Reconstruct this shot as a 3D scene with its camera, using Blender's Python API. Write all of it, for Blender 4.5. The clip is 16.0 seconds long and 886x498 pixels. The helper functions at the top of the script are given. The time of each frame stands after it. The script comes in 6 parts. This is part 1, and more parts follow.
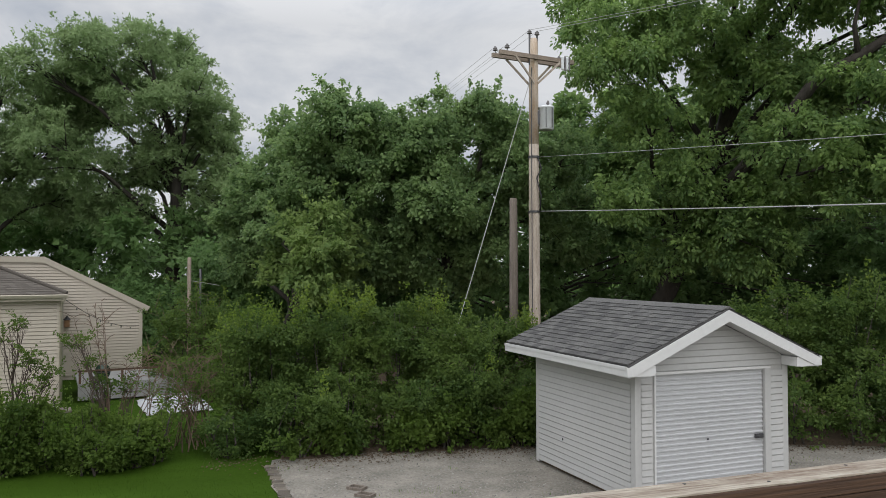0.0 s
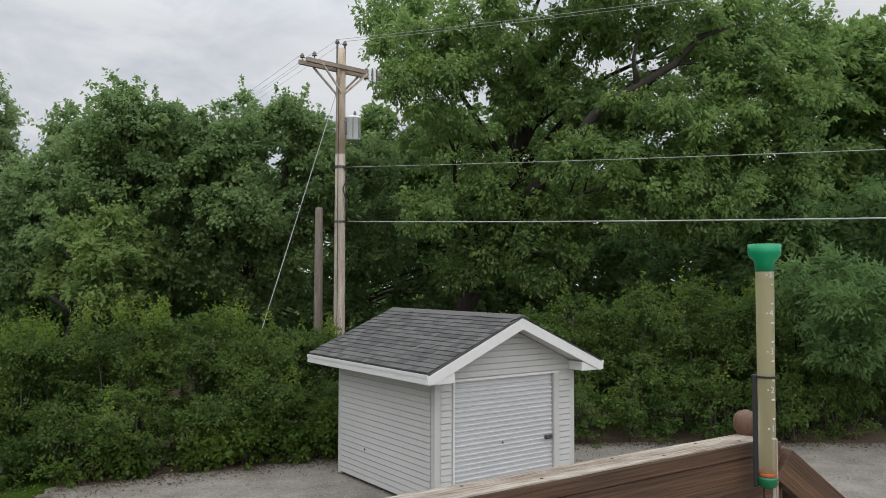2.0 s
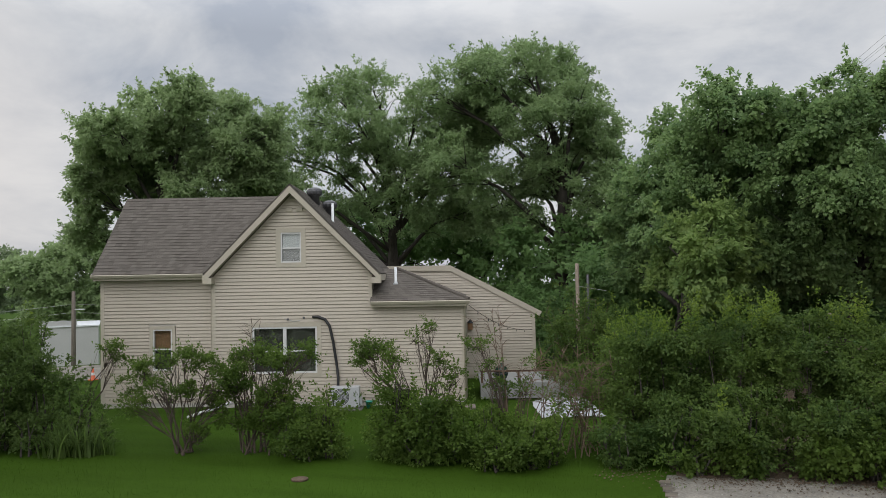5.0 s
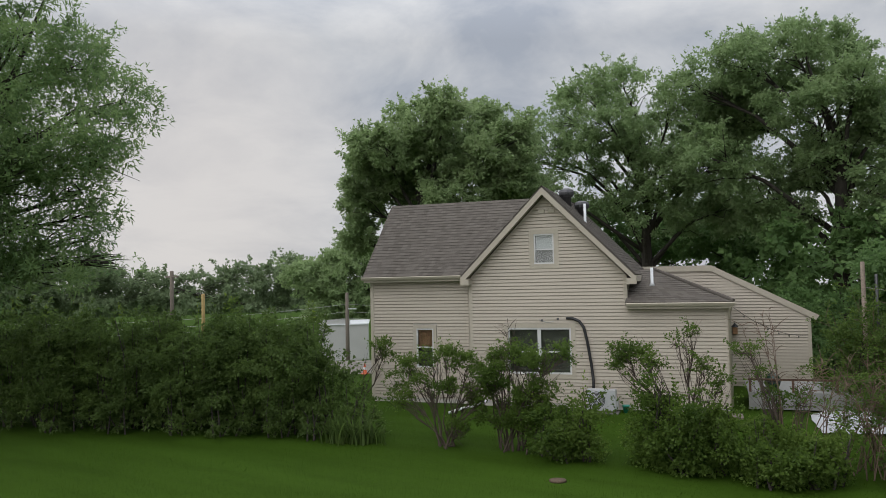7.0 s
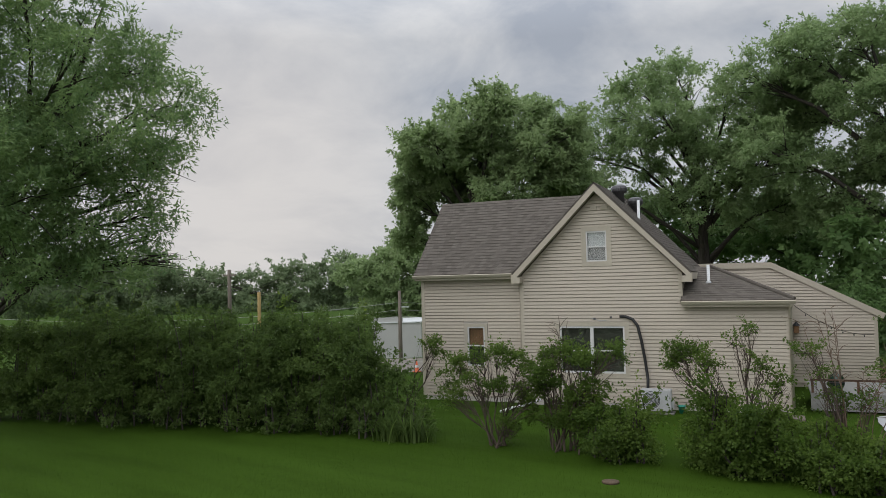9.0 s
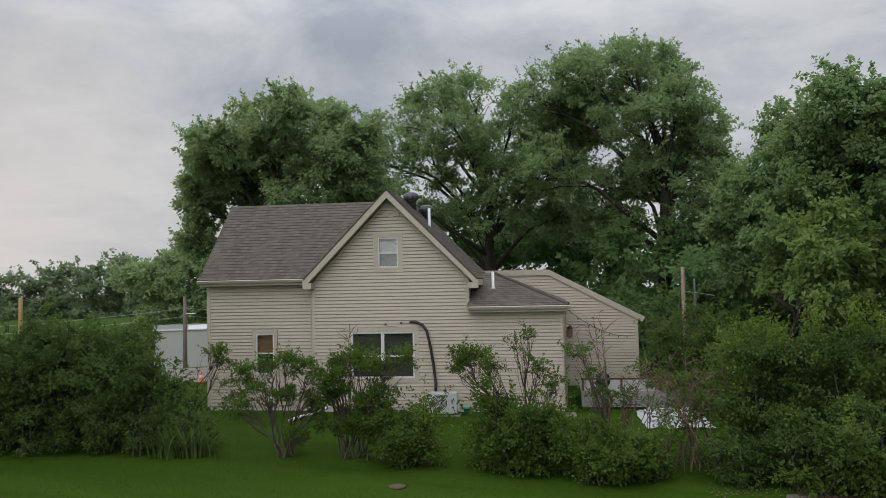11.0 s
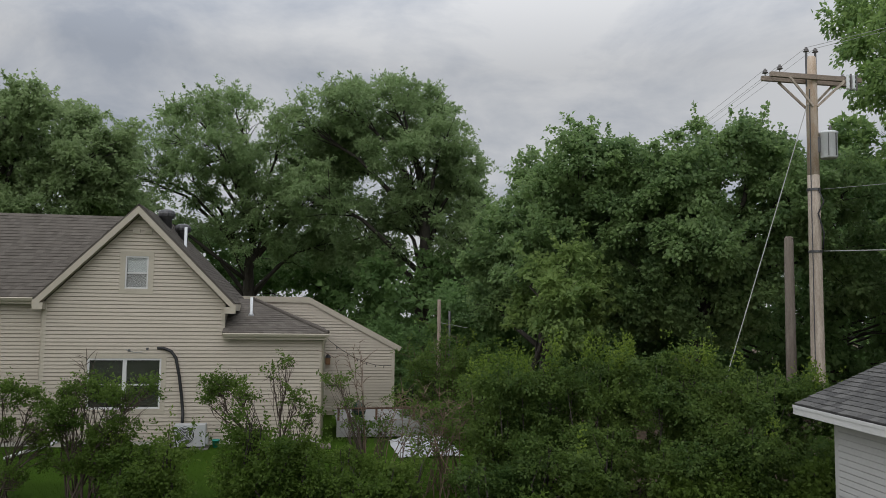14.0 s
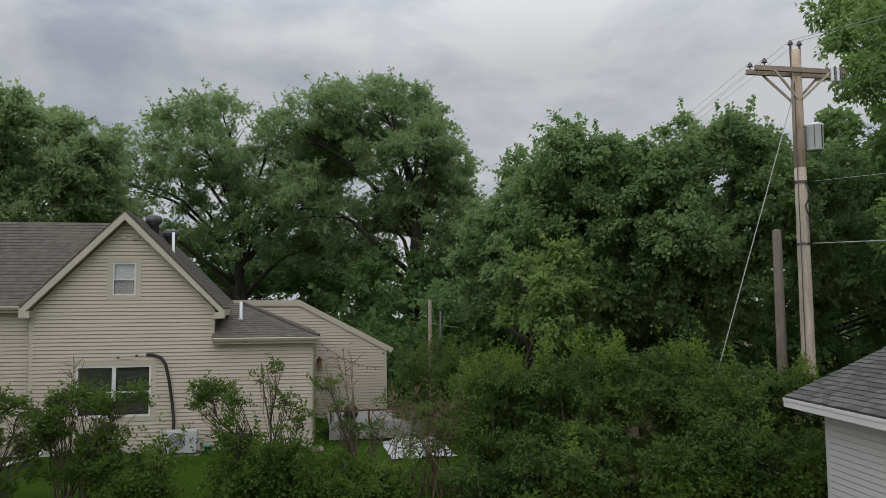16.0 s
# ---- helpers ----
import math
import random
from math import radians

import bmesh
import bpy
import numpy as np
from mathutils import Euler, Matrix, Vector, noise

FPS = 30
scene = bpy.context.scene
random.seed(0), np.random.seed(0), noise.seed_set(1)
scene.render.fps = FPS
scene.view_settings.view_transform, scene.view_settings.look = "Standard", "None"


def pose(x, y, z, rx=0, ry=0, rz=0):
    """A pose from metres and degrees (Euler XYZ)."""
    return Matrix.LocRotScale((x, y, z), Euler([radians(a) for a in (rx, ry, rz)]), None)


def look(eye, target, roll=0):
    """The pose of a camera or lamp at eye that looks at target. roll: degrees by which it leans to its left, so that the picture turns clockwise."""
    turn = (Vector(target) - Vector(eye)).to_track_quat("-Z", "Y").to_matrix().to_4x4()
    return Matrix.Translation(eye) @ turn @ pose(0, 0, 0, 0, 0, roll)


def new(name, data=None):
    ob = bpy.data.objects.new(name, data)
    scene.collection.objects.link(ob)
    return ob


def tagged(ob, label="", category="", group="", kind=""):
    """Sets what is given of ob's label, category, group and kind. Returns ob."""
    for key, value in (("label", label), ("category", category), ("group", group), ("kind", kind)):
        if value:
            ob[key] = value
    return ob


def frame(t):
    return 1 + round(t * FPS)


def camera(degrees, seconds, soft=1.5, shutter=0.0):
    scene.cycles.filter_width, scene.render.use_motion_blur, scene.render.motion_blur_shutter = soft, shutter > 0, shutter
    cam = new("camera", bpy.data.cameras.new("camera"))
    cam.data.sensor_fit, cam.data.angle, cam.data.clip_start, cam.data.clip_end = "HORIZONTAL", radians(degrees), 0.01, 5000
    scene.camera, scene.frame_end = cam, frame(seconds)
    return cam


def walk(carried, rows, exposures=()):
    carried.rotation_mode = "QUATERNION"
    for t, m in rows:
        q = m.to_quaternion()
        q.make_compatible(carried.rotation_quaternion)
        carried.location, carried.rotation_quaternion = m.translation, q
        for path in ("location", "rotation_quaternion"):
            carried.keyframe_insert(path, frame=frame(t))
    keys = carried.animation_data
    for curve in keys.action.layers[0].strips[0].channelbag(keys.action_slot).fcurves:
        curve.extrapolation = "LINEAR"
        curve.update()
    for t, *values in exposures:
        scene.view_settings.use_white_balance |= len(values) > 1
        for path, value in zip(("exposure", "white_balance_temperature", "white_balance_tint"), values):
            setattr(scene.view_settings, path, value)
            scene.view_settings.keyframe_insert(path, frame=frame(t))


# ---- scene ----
cam = camera(59.60, 16.0, 0.8)
PATH = [
    (0.00, pose(0.115, -0.589, 3.723, 91.430, 0.126, -11.191)),
    (0.50, pose(0.126, -0.577, 3.723, 91.936, -0.125, -14.945)),
    (1.00, pose(0.160, -0.597, 3.710, 92.127, 0.000, -18.413)),
    (1.50, pose(0.158, -0.592, 3.705, 92.077, -0.056, -23.627)),
    (2.00, pose(0.197, -0.538, 3.699, 92.250, -0.090, -25.387)),
    (2.50, pose(0.238, -0.455, 3.699, 92.212, 0.394, -23.123)),
    (3.00, pose(0.234, -0.392, 3.694, 92.042, 0.440, -18.945)),
    (3.50, pose(0.166, -0.267, 3.710, 92.002, 0.428, -10.897)),
    (4.00, pose(0.109, -0.149, 3.718, 92.039, 0.101, -3.748)),
    (4.50, pose(0.065, -0.111, 3.740, 91.983, -0.076, 7.555)),
    (5.00, pose(0.059, -0.074, 3.750, 92.010, 1.014, 16.804)),
    (5.20, pose(0.050, -0.060, 3.750, 92.101, 1.168, 19.599)),
    (6.25, pose(-0.020, -0.030, 3.740, 92.300, 1.200, 31.200)),
    (7.30, pose(-0.093, 0.001, 3.730, 92.491, 1.201, 35.675)),
    (7.50, pose(-0.108, 0.006, 3.731, 92.430, 1.208, 35.703)),
    (8.00, pose(-0.104, 0.022, 3.732, 92.361, 1.404, 35.806)),
    (8.20, pose(-0.090, 0.035, 3.730, 92.385, 1.363, 36.538)),
    (9.25, pose(-0.050, 0.120, 3.738, 92.440, 1.380, 39.300)),
    (10.30, pose(-0.004, 0.212, 3.747, 92.497, 1.383, 32.367)),
    (10.50, pose(-0.014, 0.235, 3.748, 92.555, 1.403, 29.236)),
    (11.00, pose(-0.066, 0.264, 3.752, 92.491, 1.176, 23.998)),
    (11.50, pose(-0.088, 0.298, 3.759, 92.437, 0.751, 20.327)),
    (12.00, pose(-0.097, 0.314, 3.772, 92.328, 0.574, 16.116)),
    (12.50, pose(-0.109, 0.322, 3.780, 92.326, 0.198, 11.868)),
    (13.00, pose(-0.130, 0.353, 3.786, 93.144, -0.432, 8.977)),
    (13.50, pose(-0.167, 0.358, 3.787, 93.882, -0.955, 7.470)),
    (14.00, pose(-0.169, 0.377, 3.789, 94.425, -0.748, 6.287)),
    (14.50, pose(-0.161, 0.399, 3.782, 94.621, -0.613, 5.644)),
    (15.00, pose(-0.126, 0.416, 3.789, 94.511, -0.558, 5.568)),
    (15.50, pose(-0.106, 0.429, 3.789, 94.473, 0.015, 5.695)),
    (16.00, pose(-0.093, 0.441, 3.788, 94.436, 0.471, 5.799)),
]
EXPOSURE = [(0.0, 0.05), (2.5, 0.16), (3.5, 0.24), (4.5, 0.06), (5.0, 0.0), (7.5, -0.12), (10.5, -0.15), (11.5, -0.24), (12.5, -0.28), (16.0, -0.28)]
walk(cam, PATH, EXPOSURE)

# ---- world and sun: a bright overcast ----
world = bpy.data.worlds.new("overcast")
scene.world = world
world.use_nodes = True
wn, wl = world.node_tree.nodes, world.node_tree.links
wn.clear()


def wnode(kind, **kw):
    n = wn.new(kind)
    for k, v in kw.items():
        n.inputs[k].default_value = v
    return n


w_out = wn.new("ShaderNodeOutputWorld")
w_bg = wnode("ShaderNodeBackground", Strength=1.0)
w_co = wn.new("ShaderNodeTexCoord")
# the cloud layer lies flat overhead, so that its patches draw together towards the horizon
w_sep2 = wn.new("ShaderNodeSeparateXYZ")
w_high = wnode("ShaderNodeMath")
w_high.operation = "MAXIMUM"
w_high.inputs[1].default_value = 0.0
w_lift = wnode("ShaderNodeMath")
w_lift.operation = "ADD"
w_lift.inputs[1].default_value = 0.30
w_map = wn.new("ShaderNodeVectorMath")
w_map.operation = "DIVIDE"
w_lift3 = wn.new("ShaderNodeCombineXYZ")
w_noise = wnode("ShaderNodeTexNoise", Scale=2.5, Detail=8.0, Roughness=0.58, Distortion=0.35)
w_ramp = wn.new("ShaderNodeValToRGB")
el = w_ramp.color_ramp.elements
el[0].position, el[0].color = 0.32, (0.385, 0.42, 0.485, 1)
el[1].position, el[1].color = 0.61, (0.65, 0.66, 0.68, 1)
w_sep = wn.new("ShaderNodeSeparateXYZ")
# clouds thin out towards the zenith, where the overcast is brightest
w_zen = wnode("ShaderNodeMapRange")
w_zen.inputs["From Min"].default_value, w_zen.inputs["From Max"].default_value = 0.30, 0.65
w_zen.inputs["To Min"].default_value, w_zen.inputs["To Max"].default_value = 1.0, 2.7
w_mul = wn.new("ShaderNodeVectorMath")
w_mul.operation = "SCALE"
# a pale warm break low in the west
w_dot = wn.new("ShaderNodeVectorMath")
w_dot.operation = "DOT_PRODUCT"
w_dot.inputs[1].default_value = (-0.80, 0.58, 0.10)
w_warm = wnode("ShaderNodeMapRange")
w_warm.inputs["From Min"].default_value, w_warm.inputs["From Max"].default_value = 0.955, 1.0
w_warm.inputs["To Min"].default_value, w_warm.inputs["To Max"].default_value = 0.0, 0.8
w_mix = wn.new("ShaderNodeMix")
w_mix.data_type = "RGBA"
w_mix.inputs["B"].default_value = (0.76, 0.715, 0.685, 1)
w_sky = wn.new("ShaderNodeTexSky")
w_sky.sky_type, w_sky.sun_disc = "NISHITA", False
w_sky.sun_elevation, w_sky.sun_rotation = radians(29), radians(197)
w_skys = wn.new("ShaderNodeVectorMath")
w_skys.operation = "SCALE"
w_skys.inputs["Scale"].default_value = 0.004
w_add = wn.new("ShaderNodeVectorMath")
for a, b in ((w_co.outputs["Generated"], w_sep2.inputs[0]), (w_sep2.outputs["Z"], w_high.inputs[0]), (w_high.outputs[0], w_lift.inputs[0]), (w_lift.outputs[0], w_lift3.inputs["X"]),
             (w_lift.outputs[0], w_lift3.inputs["Y"]), (w_lift.outputs[0], w_lift3.inputs["Z"]), (w_lift3.outputs[0], w_map.inputs[1]), (w_co.outputs["Generated"], w_map.inputs[0]), (w_map.outputs[0], w_noise.inputs["Vector"]), (w_noise.outputs["Fac"], w_ramp.inputs[0]),
             (w_co.outputs["Generated"], w_sep.inputs[0]), (w_sep.outputs["Z"], w_zen.inputs["Value"]), (w_co.outputs["Generated"], w_dot.inputs[0]),
             (w_dot.outputs["Value"], w_warm.inputs["Value"]), (w_warm.outputs[0], w_mix.inputs["Factor"]), (w_ramp.outputs[0], w_mix.inputs["A"]),
             (w_mix.outputs["Result"], w_mul.inputs[0]), (w_zen.outputs[0], w_mul.inputs["Scale"]), (w_sky.outputs[0], w_skys.inputs[0]),
             (w_mul.outputs[0], w_add.inputs[0]), (w_skys.outputs[0], w_add.inputs[1]), (w_add.outputs[0], w_bg.inputs["Color"]), (w_bg.outputs[0], w_out.inputs[0])):
    wl.new(a, b)

sun = new("sun", bpy.data.lights.new("sun", "SUN"))
sun.data.energy, sun.data.angle, sun.data.color = 1.5, radians(100), (1.0, 0.97, 0.93)
sun.matrix_world = look((0, 0, 24), (13, 42, 0))


# ---- materials ----
def material(name, color, rough=0.6, vary=0.15, scale=3.0, fine=40.0, bump=0.0, metal=0.0, dark=None, per=None, spec=0.4, stretch=(1, 1, 1), spread=0.22):
    """A painted or natural surface: two scales of noise in world metres move the colour and the roughness.
    per: 'object' or 'island' adds a shade of its own to each piece."""
    m = bpy.data.materials.new(name)
    m.use_nodes = True
    nt = m.node_tree
    n, l = nt.nodes, nt.links
    b = n["Principled BSDF"]
    b.inputs["Metallic"].default_value, b.inputs["Specular IOR Level"].default_value = metal, spec
    co = n.new("ShaderNodeTexCoord")
    mp = n.new("ShaderNodeMapping")
    mp.inputs["Scale"].default_value = stretch
    l.new(co.outputs["Object"], mp.inputs["Vector"])
    big, small = n.new("ShaderNodeTexNoise"), n.new("ShaderNodeTexNoise")
    big.inputs["Scale"].default_value, big.inputs["Detail"].default_value = scale, 4
    small.inputs["Scale"].default_value, small.inputs["Detail"].default_value = fine, 3
    for k in (big, small):
        l.new(mp.outputs[0], k.inputs["Vector"])
    add = n.new("ShaderNodeMath")
    add.operation = "MULTIPLY_ADD"
    add.inputs[1].default_value = 0.5
    l.new(small.outputs["Fac"], add.inputs[0])
    half = n.new("ShaderNodeMath")
    half.operation = "MULTIPLY"
    half.inputs[1].default_value = 0.5
    l.new(big.outputs["Fac"], half.inputs[0])
    l.new(half.outputs[0], add.inputs[2])
    fac = add.outputs[0]
    if per:
        src = n.new("ShaderNodeObjectInfo" if per == "object" else "ShaderNodeNewGeometry")
        out = src.outputs["Random"] if per == "object" else src.outputs["Random Per Island"]
        mix = n.new("ShaderNodeMath")
        mix.operation = "MULTIPLY_ADD"
        mix.inputs[1].default_value = 0.5
        l.new(out, mix.inputs[0])
        sc = n.new("ShaderNodeMath")
        sc.operation = "MULTIPLY"
        sc.inputs[1].default_value = 0.5
        l.new(fac, sc.inputs[0])
        l.new(sc.outputs[0], mix.inputs[2])
        fac = mix.outputs[0]
    rp = n.new("ShaderNodeValToRGB")
    lo = dark or [c * (1 - vary * 2) for c in color]
    hi = [min(1, c * (1 + vary)) for c in color]
    rp.color_ramp.elements[0].position, rp.color_ramp.elements[0].color = 0.5 - spread, (*lo, 1)
    rp.color_ramp.elements[1].position, rp.color_ramp.elements[1].color = 0.5 + spread, (*hi, 1)
    l.new(fac, rp.inputs[0])
    l.new(rp.outputs[0], b.inputs["Base Color"])
    rr = n.new("ShaderNodeMapRange")
    rr.inputs["To Min"].default_value, rr.inputs["To Max"].default_value = max(0, rough - 0.1), min(1, rough + 0.1)
    l.new(small.outputs["Fac"], rr.inputs["Value"])
    l.new(rr.outputs[0], b.inputs["Roughness"])
    if bump:
        bp = n.new("ShaderNodeBump")
        bp.inputs["Strength"].default_value, bp.inputs["Distance"].default_value = bump, 0.02
        l.new(small.outputs["Fac"], bp.inputs["Height"])
        l.new(bp.outputs[0], b.inputs["Normal"])
    return m


def leaf_material(name, low, high, gloss=0.55, thin=0.62):
    """Leaves: each one has its own green, and lets some light through."""
    m = bpy.data.materials.new(name)
    m.use_nodes = True
    n, l = m.node_tree.nodes, m.node_tree.links
    b = n["Principled BSDF"]
    b.inputs["Roughness"].default_value = gloss
    b.inputs["Specular IOR Level"].default_value = 0.22
    geo = n.new("ShaderNodeNewGeometry")
    co = n.new("ShaderNodeTexCoord")
    no = n.new("ShaderNodeTexNoise")
    no.inputs["Scale"].default_value, no.inputs["Detail"].default_value = 0.95, 4
    l.new(co.outputs["Object"], no.inputs["Vector"])
    ma = n.new("ShaderNodeMath")
    ma.operation = "MULTIPLY_ADD"
    ma.inputs[1].default_value, ma.inputs[2].default_value = 0.34, -0.28
    l.new(geo.outputs["Random Per Island"], ma.inputs[0])
    mb = n.new("ShaderNodeMath")
    mb.operation = "MULTIPLY_ADD"
    mb.inputs[1].default_value = 1.15
    l.new(no.outputs["Fac"], mb.inputs[0])
    l.new(ma.outputs[0], mb.inputs[2])
    rp = n.new("ShaderNodeValToRGB")
    rp.color_ramp.elements[0].position, rp.color_ramp.elements[0].color = 0.15, (*low, 1)
    rp.color_ramp.elements[1].position, rp.color_ramp.elements[1].color = 0.85, (*high, 1)
    l.new(mb.outputs[0], rp.inputs[0])
    l.new(rp.outputs[0], b.inputs["Base Color"])
    tr = n.new("ShaderNodeBsdfTranslucent")
    l.new(rp.outputs[0], tr.inputs["Color"])
    mx = n.new("ShaderNodeMixShader")
    mx.inputs[0].default_value = thin
    l.new(b.outputs[0], mx.inputs[1])
    l.new(tr.outputs[0], mx.inputs[2])
    l.new(mx.outputs[0], n["Material Output"].inputs["Surface"])
    return m


def glass_material():
    m = bpy.data.materials.new("window_glass")
    m.use_nodes = True
    b = m.node_tree.nodes["Principled BSDF"]
    b.inputs["Base Color"].default_value = (0.85, 0.88, 0.88, 1)
    b.inputs["Roughness"].default_value = 0.03
    b.inputs["Transmission Weight"].default_value = 1.0
    b.inputs["IOR"].default_value = 1.45
    return m


M = {
    "grass": material("lawn_soil", (0.027, 0.055, 0.005), 0.95, 0.35, 0.7, 30, 0.4, dark=(0.023, 0.048, 0.003), spec=0.05, spread=0.12, stretch=(0.3, 1.5, 1)),
    "blade": leaf_material("grass_blades", (0.022, 0.052, 0.003), (0.047, 0.085, 0.007), 0.9, 0.25),
    "gravel": material("crushed_limestone", (0.222, 0.204, 0.174), 0.95, 0.30, 1.6, 22, 1.0),
    "stone": material("limestone_chips", (0.22, 0.21, 0.19), 0.9, 0.25, 3, 40, 0.3, per="island"),
    "soil": material("leaf_litter", (0.098, 0.068, 0.044), 0.95, 0.35, 1.5, 25, 0.8),
    "siding_tan": material("tan_vinyl_siding", (0.438, 0.390, 0.322), 0.5, 0.05, 0.7, 12, 0.05),
    "trim_tan": material("tan_trim", (0.43, 0.388, 0.315), 0.5, 0.06, 1, 15),
    "siding_grey": material("pale_grey_vinyl_siding", (0.42, 0.418, 0.41), 0.5, 0.05, 0.8, 14, 0.05),
    "white": material("white_paint", (0.58, 0.58, 0.575), 0.45, 0.04, 1, 14),
    "door_white": material("white_steel_curtain", (0.44, 0.445, 0.455), 0.4, 0.05, 1.2, 18),
    "roof_brown": material("weathered_brown_shingles", (0.122, 0.109, 0.096), 0.92, 0.09, 1.2, 90, 0.7, per="island", spec=0.1),
    "roof_grey": material("slate_grey_shingles", (0.128, 0.126, 0.122), 0.92, 0.15, 2, 120, 0.7, per="object", dark=(0.076, 0.075, 0.075), spread=0.30, spec=0.15),
    "concrete": material("foundation_concrete", (0.17, 0.16, 0.15), 0.9, 0.2, 2, 40, 0.4),
    "glass": glass_material(),
    "blind": material("pale_blind", (0.48, 0.50, 0.49), 0.7, 0.05),
    "orange_blind": material("brown_curtain", (0.21, 0.118, 0.058), 0.8, 0.15),
    # backing panels added behind glass; dark green stands in for reflected greenery
    "shade": material("dark_green_backing", (0.052, 0.055, 0.043), 0.8, 0.12),
    "room": material("dark_room", (0.50, 0.47, 0.43), 0.9, 0.1),
    "black": material("black_rubber", (0.02, 0.02, 0.022), 0.5, 0.1),
    "dark_metal": material("dark_galvanised_metal", (0.10, 0.10, 0.105), 0.45, 0.15, 4, 30, metal=0.6),
    "steel": material("grey_painted_steel", (0.68, 0.70, 0.72), 0.4, 0.08, 3, 30),
    "porcelain": material("brown_porcelain", (0.13, 0.12, 0.12), 0.25, 0.1),
    "pole": material("weathered_pole_wood", (0.445, 0.39, 0.33), 0.85, 0.3, 2.5, 25, 0.5, stretch=(6, 6, 0.5), dark=(0.20, 0.155, 0.12)),
    "pole_bare": material("peeling_pole_wood", (0.54, 0.465, 0.39), 0.85, 0.15, 1.6, 22, 0.5, stretch=(5, 5, 1.1), dark=(0.47, 0.335, 0.235), spread=0.10),
    "pole_dark": material("old_grey_pole_wood", (0.19, 0.16, 0.135), 0.9, 0.25, 2.5, 25, 0.5, stretch=(6, 6, 0.5)),
    "arm": material("cracked_arm_wood", (0.29, 0.235, 0.19), 0.85, 0.25, 2, 30, 0.5),
    "cable": material("aluminium_cable", (0.36, 0.36, 0.35), 0.5, 0.1),
    "bark": material("grey_brown_bark", (0.055, 0.047, 0.040), 0.95, 0.3, 3, 30, 0.8, stretch=(3, 3, 0.7)),
    "twig": material("pale_shrub_stems", (0.075, 0.056, 0.044), 0.9, 0.25, 5, 50, 0.4),
    "dry_twig": material("dry_brown_stems", (0.150, 0.105, 0.075), 0.9, 0.25, 5, 50, 0.4),
    # walnut, elm, hedge, understory: low ends lifted to imitate a veiling haze
    "leaf_walnut": leaf_material("walnut_leaves", (0.118, 0.205, 0.078), (0.315, 0.445, 0.135)),
    "leaf_elm": leaf_material("elm_leaves", (0.140, 0.228, 0.098), (0.290, 0.405, 0.155)),
    # paler and greyer: distance haze is put into the ash and maple greens
    "leaf_ash": leaf_material("ash_leaves", (0.200, 0.295, 0.130), (0.330, 0.430, 0.205)),
    "leaf_maple": leaf_material("maple_leaves", (0.235, 0.325, 0.150), (0.335, 0.430, 0.205)),
    "leaf_lime": leaf_material("light_green_leaves", (0.096, 0.165, 0.023), (0.242, 0.325, 0.058)),
    "leaf_mulberry": leaf_material("mulberry_leaves", (0.140, 0.225, 0.075), (0.310, 0.410, 0.130)),
    "leaf_hedge": leaf_material("hedge_leaves", (0.054, 0.104, 0.028), (0.165, 0.240, 0.056)),
    # variant of the hedge greens, bright end lowered to darken the left hedge
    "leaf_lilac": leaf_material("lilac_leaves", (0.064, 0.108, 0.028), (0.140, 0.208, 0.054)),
    "leaf_shrub": leaf_material("shrub_leaves", (0.056, 0.105, 0.018), (0.165, 0.245, 0.050)),
    "leaf_dark": leaf_material("understory_leaves", (0.110, 0.195, 0.070), (0.175, 0.280, 0.095)),
    # distant row: aerial haze is mixed into these paler, bluer greens
    "leaf_far_hazed": leaf_material("haze_paled_leaves", (0.175, 0.240, 0.130), (0.250, 0.315, 0.170)),
    "green": material("green_plastic", (0.005, 0.26, 0.115), 0.35, 0.05),
    "tube": None,
    "orange": material("orange_plastic", (0.55, 0.10, 0.03), 0.4, 0.05),
    "deck_top": material("weathered_rail_paint", (0.37, 0.335, 0.275), 0.85, 0.1, 9, 60, 0.5, stretch=(0.22, 2.4, 2.4), dark=(0.15, 0.105, 0.075), spread=0.13),
    "deck": material("brown_deck_stain", (0.105, 0.055, 0.030), 0.6, 0.25, 5, 50, 0.25, stretch=(0.07, 3, 3), dark=(0.034, 0.018, 0.012), spread=0.16),
    "skirting": material("weathered_pale_skirting", (0.25, 0.25, 0.24), 0.75, 0.12, 2, 10),
    "kamado": material("dark_green_glaze", (0.012, 0.035, 0.022), 0.2, 0.1),
    "tarp": material("white_tarp", (0.37, 0.38, 0.39), 0.9, 0.06, 2, 10),
}


# ---- building helpers ----
def link(name, data, parent=None, label=""):
    ob = new(name, data)
    if parent:
        ob.parent = parent
    return tagged(ob, label)


def empty(name, m, label, category, group="", kind=""):
    ob = new(name)
    ob.matrix_world = m
    return tagged(ob, label, category, group, kind)


def part(name, bm, mat, parent=None, label="", smooth=False):
    """Links a bmesh as one mesh object under a thing or a part."""
    me = bpy.data.meshes.new(name)
    bmesh.ops.recalc_face_normals(bm, faces=bm.faces)
    bm.to_mesh(me)
    bm.free()
    me.materials.append(mat)
    if smooth:
        me.shade_smooth()
    return link(name, me, parent, label)


